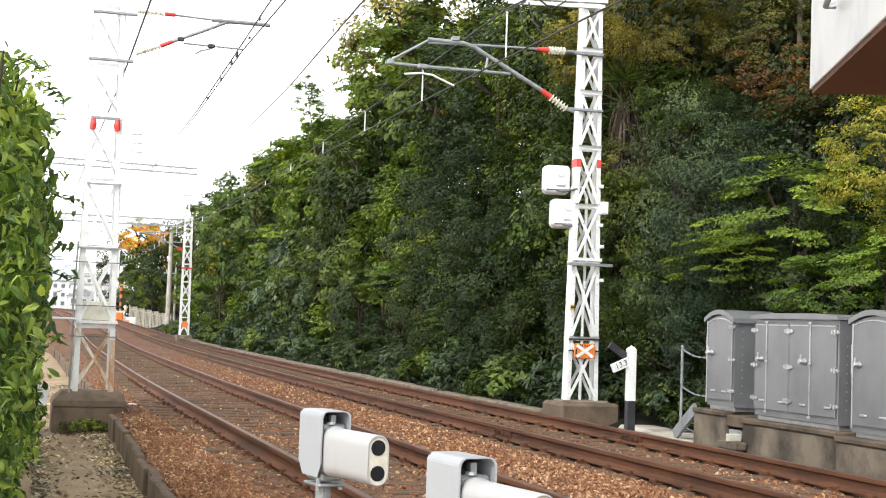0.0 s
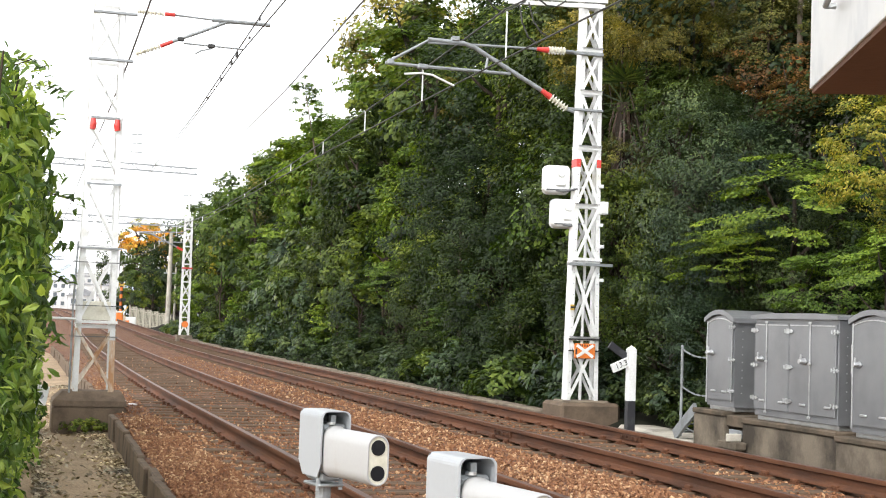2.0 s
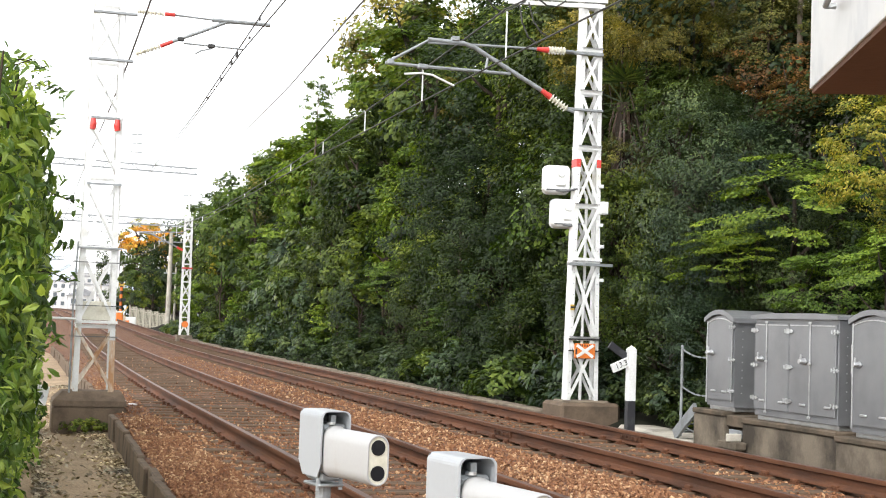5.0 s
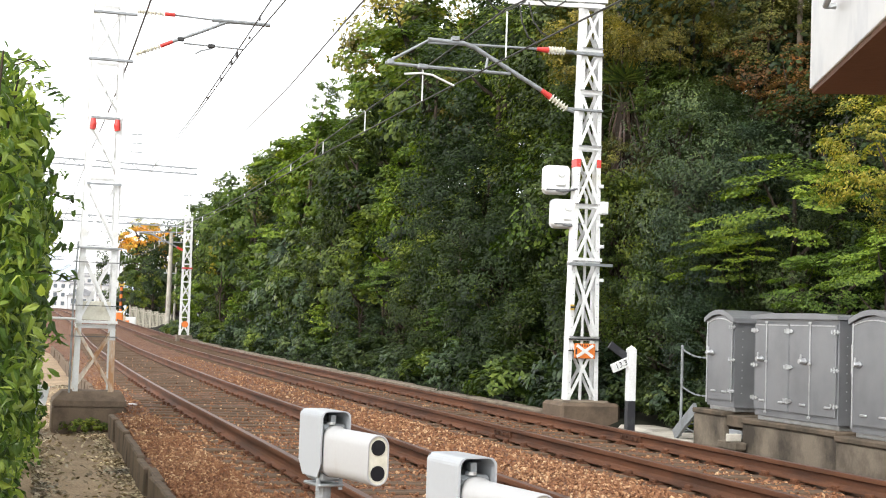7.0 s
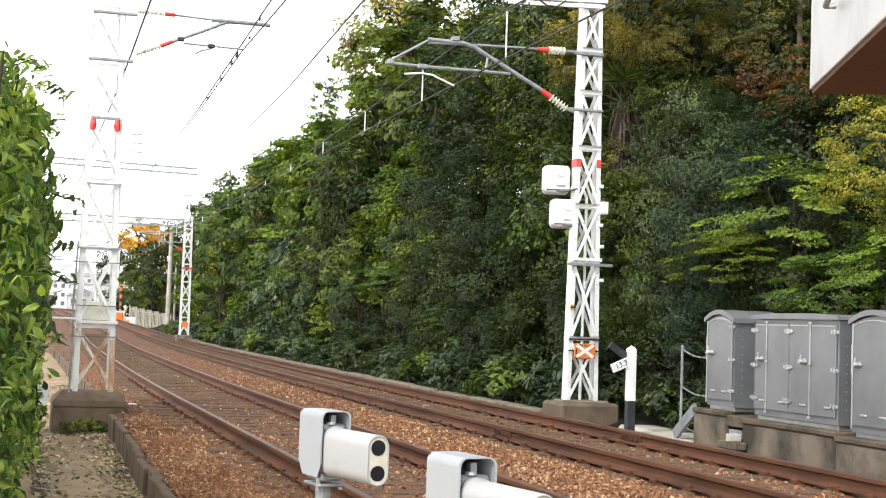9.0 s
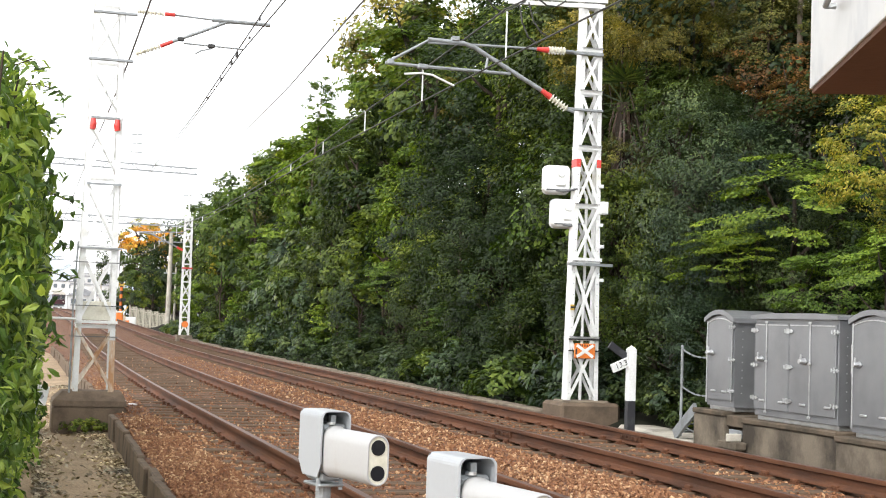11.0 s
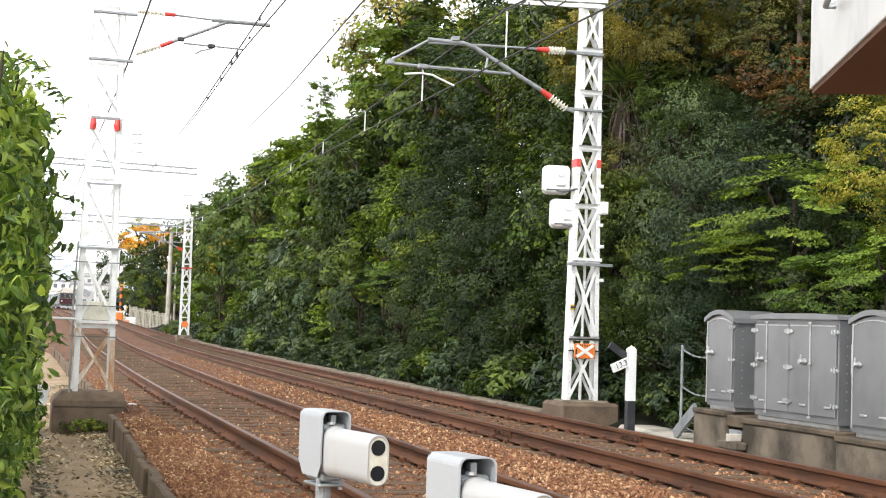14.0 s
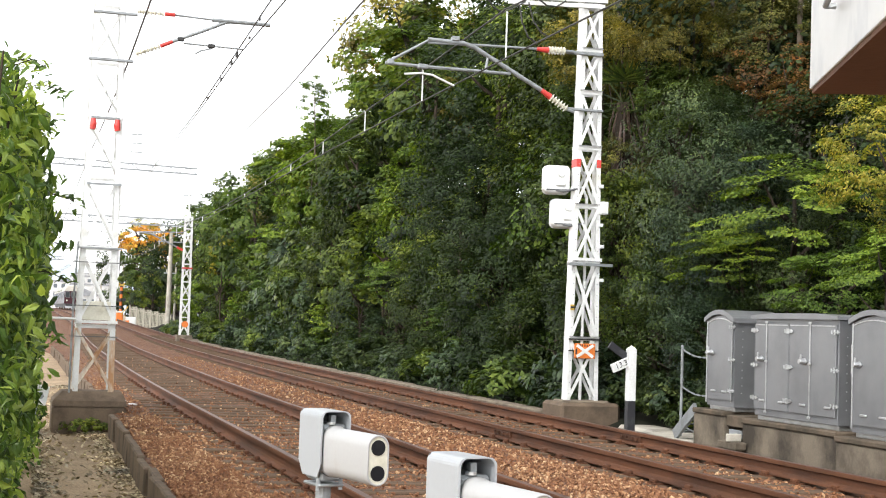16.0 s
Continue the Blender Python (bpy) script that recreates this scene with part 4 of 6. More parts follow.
part("clamp", Build().box((-0.05, -0.03, -0.03), (0.05, 0.03, 0.03), Matrix.Translation((2.084, 21.250, 5.238)), 0.01), M_WIRE, arm)
part("clamp", Build().box((-0.05, -0.03, -0.03), (0.05, 0.03, 0.03), Matrix.Translation((2.533, 21.250, 5.177)), 0.01), M_WIRE, arm)

# far-side mast by the cabinets
base2 = thing("mast_foundation", Matrix(), "stained grey concrete block under the tall white mast", "foundation")
part("block", Build().box((7.60, 19.62, -0.6), (8.53, 20.45, 0.115), bev=0.045), M_CONC_BROWN, base2)
part("mortar_pad", Build().box((7.70, 19.80, 0.10), (8.42, 20.25, 0.142), bev=0.02), M_CONCRETE, base2, "pale mortar pad under the mast")
MX, MY = 8.035, 20.02
right_mast = channel_mast("lattice_mast", pose(MX, MY, 0), "tall white lattice mast with a red band beside the far track", [0.14, 1.05, 2.17, 3.02, 3.89, 4.72, 5.36, 6.03, 6.9, 7.8], 0.50, 0.25, 0.2, "masts of the overhead line")
BW = (0.50 - 0.25 * (3.66 - 0.14) / 7.66) / 2
for s in (-1, 1):
    band = Build().box((min(s * (BW + 0.004), s * (BW - 0.066)), -0.104, 3.6), (max(s * (BW + 0.004), s * (BW - 0.066)), -0.1, 3.72))
    band.box((min(s * (BW + 0.004), s * BW), -0.1, 3.6), (max(s * (BW + 0.004), s * BW), 0.102, 3.72))
    part("painted_band", band, M_RED, right_mast, "red painted band")
part("base_plate", Build().box((-0.30, -0.17, 2.13), (0.40, -0.09, 2.17)), M_GALV, right_mast, "projecting steel crossbar")
part("crossbar", Build().box((-0.24, -0.13, 2.2), (0.24, -0.10, 2.25)), M_WHITE, right_mast)
part("conduit", Build().tube([(0.0, 0.0, 0.1), (0.02, 0.0, 2.0), (0.02, 0.0, 3.15), (-0.05, 0.0, 3.3), (-0.25, -0.05, 3.28)], 0.024, 8), M_WHITE, right_mast, "white bent conduit inside the mast")
for z in (0.86, 1.03):
    part("clamp_band", Build().box((-0.25, -0.14, z), (0.25, -0.125, z + 0.022)), M_WIRE, right_mast)
for z, x in ((1.9, 0.2), (2.4, 0.19), (2.72, 0.17), (3.3, 0.16)):
    part("bracket", Build().box((x, -0.15, z), (x + 0.07, -0.11, z + 0.05), bev=0.006), M_WHITE, right_mast)
part("tag", Build().box((-0.235, -0.13, 1.47), (-0.175, -0.115, 1.55)), M_YELLOW, right_mast, "small yellow and black tag")
part("tag_bar", Build().box((-0.237, -0.133, 1.495), (-0.173, -0.129, 1.525)), M_BLACK, right_mast)

sign = thing("warning_sign", pose(MX + 0.0, MY - 0.15, 0.87), "orange warning plate with a white diagonal cross on the mast", "sign")
part("plate", Build().box((-0.165, -0.008, -0.11), (0.165, 0.008, 0.11), bev=0.006), M_ORANGE, sign)
cross = Build()
for e in (-1, 1):
    cross.beam((-0.13, -0.011 - 0.001 * e, -e * 0.085), (0.13, -0.011 - 0.001 * e, e * 0.085), 0.004, 0.045, (0, 0, 1))
part("cross", cross, M_WHITE, sign, "white painted cross")
for k in range(5):
    part("letter_bar", Build().box((-0.09 + 0.038 * k, -0.0105, 0.065), (-0.07 + 0.038 * k, -0.008, 0.098)), M_BLACK, sign)
part("letter_bar", Build().box((-0.15, -0.0105, -0.05), (-0.125, -0.008, 0.03)), M_BLACK, sign)

def rounded(w, h, r, n=6):
    """Outline of a rectangle with round corners."""
    pts = []
    for cx_, cz_, a0 in ((w / 2 - r, h / 2 - r, 0), (-w / 2 + r, h / 2 - r, 90), (-w / 2 + r, -h / 2 + r, 180), (w / 2 - r, -h / 2 + r, 270)):
        pts += [(cx_ + r * math.cos(radians(a0 + 90 * k / n)), cz_ + r * math.sin(radians(a0 + 90 * k / n))) for k in range(n + 1)]
    return pts


# signal lamp housings that face away from the camera
for cx_, cz_, w_, h_ in ((7.615, 3.414, 0.39, 0.41), (7.74, 2.913, 0.37, 0.42)):
    s = thing("signal_lamp", pose(cx_, MY + 0.13, cz_, 0, 0, -14), "white rounded signal lamp housing seen from behind on the mast", "signal lamp", "signal lamps on the mast")
    yz = Matrix(((1, 0, 0, 0), (0, 0, 1, 0), (0, 1, 0, 0), (0, 0, 0, 1)))
    hb = Build()
    rings = [(-0.10, 0.86), (-0.085, 0.95), (-0.06, 1.0), (0.12, 1.0)]
    outs = [rounded(w_ * k, h_ * k, 0.075 * k) for _, k in rings]
    n_ = len(outs[0])
    hb.add([(x, y_, z) for (y_, _), o in zip(rings, outs) for x, z in o], [(i * n_ + j, i * n_ + (j + 1) % n_, (i + 1) * n_ + (j + 1) % n_, (i + 1) * n_ + j) for i in range(3) for j in range(n_)] + [tuple(range(n_))])
    part("housing", hb, M_WHITE, s)
    part("rim", Build().prism(rounded(w_ + 0.025, h_ + 0.025, 0.08), Matrix.Translation((0, 0.09, 0)) @ yz, 0.04), M_WHITE, s)
    part("back_cap", Build().tube([(0.06, -0.095, 0.08), (0.06, -0.13, 0.08)], [0.055, 0.045], 14), M_WHITE, s)
    part("back_cap", Build().box((-0.02, -0.125, -0.11), (0.13, -0.09, 0.0), bev=0.015), M_WHITE, s)
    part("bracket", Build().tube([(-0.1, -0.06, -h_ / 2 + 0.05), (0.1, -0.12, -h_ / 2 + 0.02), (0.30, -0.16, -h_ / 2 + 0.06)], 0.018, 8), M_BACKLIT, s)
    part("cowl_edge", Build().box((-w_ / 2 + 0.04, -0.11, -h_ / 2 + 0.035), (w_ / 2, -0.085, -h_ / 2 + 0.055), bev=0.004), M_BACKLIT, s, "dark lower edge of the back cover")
jb = thing("junction_box", pose(MX + 0.24, MY - 0.13, 3.0), "small white junction box clamped to the mast", "junction box")
part("body", Build().box((-0.06, -0.06, -0.095), (0.06, 0.06, 0.095), bev=0.01), M_WHITE, jb)
part("lid", Build().box((-0.052, -0.068, -0.085), (0.052, -0.058, 0.085), bev=0.005), M_WHITE, jb)

arm2 = bracket_arm("bracket_arm", "grey steel bracket arm and insulators over the far track", "bracket arms")
part("mast_bracket", Build().box((7.62, MY - 0.16, 5.27), (8.2, MY - 0.10, 5.32), bev=0.008), M_GALV, arm2)
part("mast_bracket", Build().box((7.60, MY - 0.16, 4.43), (8.22, MY - 0.10, 4.47), bev=0.008), M_GALV, arm2)
part("insulator", insulator(Build(), (7.583, 19.850, 5.297), (7.307, 19.850, 5.289), 0.062, 6), M_PORCELAIN, arm2)
part("insulator", insulator(Build(), (7.629, 19.850, 4.431), (7.365, 19.850, 4.596), 0.062, 6), M_PORCELAIN, arm2)
part("sleeve", Build().tube([(7.307, 19.850, 5.289), (7.129, 19.850, 5.291)], [0.045, 0.03], 10), M_RED, arm2, "red insulator sleeve")
part("sleeve", Build().tube([(7.365, 19.850, 4.596), (7.220, 19.850, 4.685)], [0.045, 0.035], 10), M_RED, arm2, "red insulator sleeve")
part("pin", Build().tube([(7.583, 19.850, 5.297), (7.718, 19.850, 5.300)], 0.022, 8), M_GALV, arm2)
part("pin", Build().tube([(7.629, 19.850, 4.431), (7.746, 19.850, 4.398)], 0.022, 8), M_GALV, arm2)
part("tie_tube", Build().tube([(7.129, 19.850, 5.291), (6.358, 19.850, 5.273), (5.468, 19.850, 5.236)], 0.018, 10), M_GALV, arm2)
part("strut", Build().tube([(7.220, 19.850, 4.685), (6.745, 19.850, 4.931), (6.328, 19.850, 5.146), (6.170, 19.850, 5.232), (5.996, 19.850, 5.275), (5.467, 19.850, 5.285)], 0.034, 12), M_GALV, arm2)
part("steady_tube", Build().tube([(4.843, 19.850, 4.896), (5.413, 19.850, 4.886), (6.729, 19.850, 4.888)], 0.024, 10), M_GALV, arm2)
part("brace", Build().tube([(5.467, 19.850, 5.269), (4.933, 19.850, 4.944)], 0.02, 8), M_GALV, arm2)
part("brace", Build().tube([(6.381, 19.850, 5.134), (6.346, 19.850, 4.873)], 0.022, 8), M_GALV, arm2)
part("pull_off", Build().tube([(5.132, 19.850, 4.757), (5.375, 19.850, 4.785), (5.544, 19.850, 4.774), (5.872, 19.850, 4.645)], 0.016, 8), M_WHITE, arm2, "thin white curved registration arm")
part("end_fitting", Build().box((-0.05, -0.04, -0.045), (0.05, 0.04, 0.045), Matrix.Translation((4.917, 19.850, 4.910)), 0.02), M_GALV, arm2)
part("end_fitting", Build().box((-0.08, -0.04, -0.035), (0.08, 0.04, 0.035), Matrix.Translation((5.397, 19.850, 4.885)), 0.015), M_GALV, arm2)
part("saddle", Build().box((-0.06, -0.05, -0.03), (0.06, 0.05, 0.04), Matrix.Translation((5.874, 19.850, 5.322)), 0.015), M_GALV, arm2)

beam = thing("cross_beam", Matrix(), "white steel cross beam at the head of the mast", "beam")
part("chord", Build().beam((6.418, 19.900, 6.032), (8.248, 19.900, 6.108), 0.06, 0.05), M_WHITE, beam)
part("chord", Build().beam((6.683, 19.900, 5.965), (8.205, 19.900, 6.027), 0.05, 0.06), M_WHITE, beam)
for k in range(5):
    part("lacing", Build().beam((6.95 + 0.2 * k, 19.9, 6.02), (7.05 + 0.2 * k, 19.9, 6.12), 0.03, 0.01), M_WHITE, beam)


# ---- overhead wires
def wire(name, label, pts, r, mat=M_WIRE):
    return tagged(part(name, Build().tube(pts, r, 6), mat), label, "wire", "overhead wires")


def span_points(x, za, zb, sag, y0, y1, n=10):
    return [(x + bend(y0 + (y1 - y0) * k / n), y0 + (y1 - y0) * k / n, za + (zb - za) * k / n - sag * 4 * (k / n) * (1 - k / n) + rise(y0 + (y1 - y0) * k / n)) for k in range(n + 1)]


def overhead_line(x, ys, contact, carrier, sag, label):
    for k in range(len(ys) - 1):
        y0, y1 = ys[k], ys[k + 1]
        wire("contact_wire", "dark copper contact wire over the " + label, span_points(x, contact, contact, 0.02, y0, y1), 0.012)
        wire("carrier_wire", "dark twisted carrier wire sagging over the " + label, span_points(x, carrier, carrier, sag, y0, y1), 0.013)
        n = int((y1 - y0) / 3.9)
        for i in range(1, n):
            u = i / n
            y = y0 + (y1 - y0) * u
            zc = carrier - sag * 4 * u * (1 - u)
            wire("dropper", "thin rod holding up the contact wire", [(x + bend(y), y, contact + rise(y)), (x + bend(y), y, zc + rise(y))], 0.012 if label == "far track" else 0.005, M_WHITE if label == "far track" else M_WIRE)


overhead_line(6.3, [18.75, 73, 120, 170, 220, 270], 4.88, 5.58, 0.62, "far track")
overhead_line(6.3, [-28.0, 18.75], 4.88, 5.58, 0.62, "far track")
overhead_line(3.03, [73, 120, 170, 220, 270], 5.0, 5.3, 0.12, "near track")
NEAR_CONTACT = [(3.05, -28.0, 5.3), (3.1, 10.0, 5.3), (3.1, 21.94, 5.29), (3.1, 27.71, 5.08), (3.1, 35.83, 4.89), (3.12, 50.4, 4.72), (3.6, 73.0, 5.1)]
NEAR_CARRIER = [(3.05, -28.0, 6.3), (3.1, 5.0, 5.85), (3.1, 19.41, 5.54), (3.1, 23.6, 5.33), (3.1, 27.71, 5.14), (3.1, 35.83, 4.96), (3.12, 50.4, 4.82), (3.6, 73.0, 5.4)]
wire("contact_wire", "dark copper contact wire over the near track", NEAR_CONTACT, 0.011)
wire("carrier_wire", "dark twisted carrier wire over the near track", NEAR_CARRIER, 0.012)
for (x, y, z), (w, h_) in (((3.1, 20.4, 5.47), (0.03, 0.06)), ((3.1, 21.3, 5.36), (0.03, 0.05)), ((3.1, 22.6, 5.33), (0.04, 0.1)), ((3.1, 23.2, 5.3), (0.03, 0.08)), ((3.1, 24.4, 5.22), (0.03, 0.06)), ((3.1, 26.2, 5.15), (0.03, 0.05)), ((3.1, 36.5, 4.95), (0.03, 0.09))):
    o = tagged(part("wire_clamp", Build().box((-0.5 * w, -0.04, -0.45 * h_), (0.5 * w, 0.04, 0.45 * h_), bev=0.006), M_WIRE), "small dark clamp on the overhead wires", "clamp", "wire clamps")
    o.matrix_basis = pose(x, y, z, 12, 0, 0)
wire("feeder_wire", "black feeder wire slung along the near masts", [(1.5, -14.0, 6.4), (1.5, 5.0, 5.9), (1.5, 19.6, 5.42), (1.5, 23.32, 5.27), (1.5, 28.4, 5.16), (1.5, 35.2, 5.15), (1.5, 40.4, 5.09), (1.6, 55.0, 5.1), (1.8, 74.0, 5.6)], 0.014)
wire("feeder_wire", "black feeder cable crossing over the far track", [(3.825, 14.000, 5.240), (5.397, 24.000, 6.672), (7.046, 40.000, 7.800), (9.402, 72.000, 9.348)], 0.018)
wire("dropper", "thin rod holding up the contact wire", [(6.3, 18.8, 4.88), (6.3, 18.8, 5.56)], 0.012, M_WHITE)
wire("jumper_cable", "black looping jumper cable under the cross beam", [(6.318, 19.800, 5.984), (6.409, 19.800, 5.843), (6.568, 19.800, 5.766), (6.783, 19.800, 5.879), (6.912, 19.800, 5.967)], 0.012)
wire("jumper_cable", "black looping jumper cable under the cross beam", [(6.826, 19.800, 5.900), (6.870, 19.800, 5.653), (6.973, 19.800, 5.444), (7.108, 19.800, 5.364)], 0.012)
wire("jumper_cable", "black looping jumper cable under the cross beam", [(6.965, 19.800, 5.964), (7.045, 19.800, 5.686), (7.174, 19.800, 5.529), (7.300, 19.800, 5.474)], 0.012)
wire("jumper_cable", "black looping jumper cable under the cross beam", [(7.131, 19.800, 6.013), (7.249, 19.800, 5.940), (7.400, 19.800, 5.938), (7.549, 19.800, 6.037)], 0.014)

# ---- the further portal: two masts and their trussed beams
portal = thing("portal_frame", Matrix(), "distant white steel portal with trussed beams over both tracks", "portal")
PY = 74.0


def truss(y, x0, x1, z0, z1, depth, mat, n=14):
    b = Build()
    for s in (0, 1):
        b.beam((x0, y, z0 + s * depth), (x1, y, z1 + s * depth), 0.07, 0.08)
    for k in range(n):
        xa, xb = x0 + (x1 - x0) * k / n, x0 + (x1 - x0) * (k + 1) / n
        za, zb = z0 + (z1 - z0) * k / n, z0 + (z1 - z0) * (k + 1) / n
        b.beam((xa, y, za + (depth if k % 2 else 0)), (xb, y, zb + (0 if k % 2 else depth)), 0.045, 0.045)
    return b


part("beam", truss(PY, -2.2, 8.1, 5.72, 5.72, 0.33, M_GALV), M_GALV, portal, "grey trussed beam")
part("beam", truss(PY, -2.2, 8.4, 8.6, 8.4, 0.3, M_GALV, 22), M_GALV, portal, "grey trussed upper beam")
far_mast = lattice_mast("lattice_mast", pose(8.05, 73.9, 0), "white lattice mast further along the far track", [0.2, 1.1, 2.0, 2.9, 3.8, 4.7, 5.6, 6.2], 0.48, 0.40, 0.45, 0.38, "masts of the overhead line")
part("foot_block", Build().box((-0.4, -0.4, -0.9), (0.4, 0.4, 0.2), bev=0.04), M_CONCRETE, far_mast)
part("sign_plate", Build().tube([(0, -0.27, 0.75), (0, -0.25, 0.75)], 0.17, 8), M_ORANGE, far_mast, "orange plate")
part("red_band", Build().box((-0.26, -0.26, 3.55), (0.26, -0.24, 3.63)), M_RED, far_mast)
part("head_pole", Build().tube([(0.0, 0, 6.0), (0.0, 0, 8.3)], 0.05, 8), M_WHITE, far_mast)
part("crossarm", Build().beam((-0.35, 0, 7.3), (0.35, 0, 7.3), 0.05, 0.05), M_GALV, far_mast)
part("pole", Build().tube([(5.3, PY, 8.6), (5.3, PY, 10.8)], 0.04, 6), M_WHITE, portal)
for k in range(3):
    part("crossarm", Build().beam((5.0, PY, 9.35 + 0.45 * k), (5.6, PY, 9.35 + 0.45 * k), 0.05, 0.06), M_GALV, portal)
part("mast_column", Build().tube([(-2.1, PY, -0.6), (-2.1, PY, 8.8)], 0.16, 10), M_WHITE, portal)
part("hanger", Build().tube([(4.6, PY, 6.0), (4.6, PY, 7.6)], 0.04, 6), M_WHITE, portal)
far_arm = bracket_arm("bracket_arm", "distant bracket arm with a red insulator", "bracket arms")
part("strut", Build().tube([(7.8, 73.8, 4.5), (6.2, 73.8, 5.25), (5.6, 73.8, 5.3)], 0.04, 8), M_GALV, far_arm)
part("tie_tube", Build().tube([(7.8, 73.8, 5.4), (5.5, 73.8, 5.32)], 0.03, 8), M_GALV, far_arm)
part("sleeve", Build().tube([(7.8, 73.8, 4.5), (7.5, 73.8, 4.64)], 0.06, 8), M_RED, far_arm)
for gy, zz in ((172, 7.4), (222, 7.4)):
    g = thing("portal_frame", pose(bend(gy), gy, rise(gy)), "far grey portal frame over the line", "portal")
    # beam coloured dark to look seen against the sky
    part("beam", truss(0, -1.5, 9.2, zz, zz, 0.5, M_GALV, 12), M_BACKLIT, g)
    for x in (-1.4, 9.1):
        part("column", Build().beam((x, 0, -0.7), (x, 0, zz + 0.9), 0.3, 0.3), M_WHITE, g)

# ---- trackside cabinets on concrete plinths
CX = 8.2


def plinth(name, y0, y1, x0, x1, top, label):
    t = thing(name, Matrix(), label, "plinth")
    part("block", Build().box((x0, y0, -0.6), (x1, y1, top - 0.06), bev=0.015), M_PLINTH, t)
    part("slab", Build().box((x0 - 0.02, y0 - 0.006, top - 0.06), (x1 + 0.02, y1 + 0.006, top), bev=0.012), M_CONCRETE_DARK, t)
    return t


plinth("concrete_plinth", 15.62, 16.42, 8.12, 8.9, 0.27, "short stained concrete plinth under a grey cabinet")
plinth("concrete_plinth", 13.14, 15.16, 8.12, 8.95, 0.225, "long stained concrete plinth under the wide grey cabinet")
plinth("concrete_plinth", 11.4, 13.1, 8.08, 8.9, 0.19, "pale streaked concrete plinth under a grey cabinet")
bridge = thing("plinth_beam", Matrix(), "concrete beam bridging two plinths", "beam")
part("beam", Build().box((8.15, 15.17, 0.10), (8.9, 15.61, 0.235), bev=0.012), M_CONCRETE_DARK, bridge)
part("steel_channel", Build().box((8.13, 15.19, -0.02), (8.17, 15.5, 0.07), bev=0.005), M_GALV, bridge, "grey steel channel")


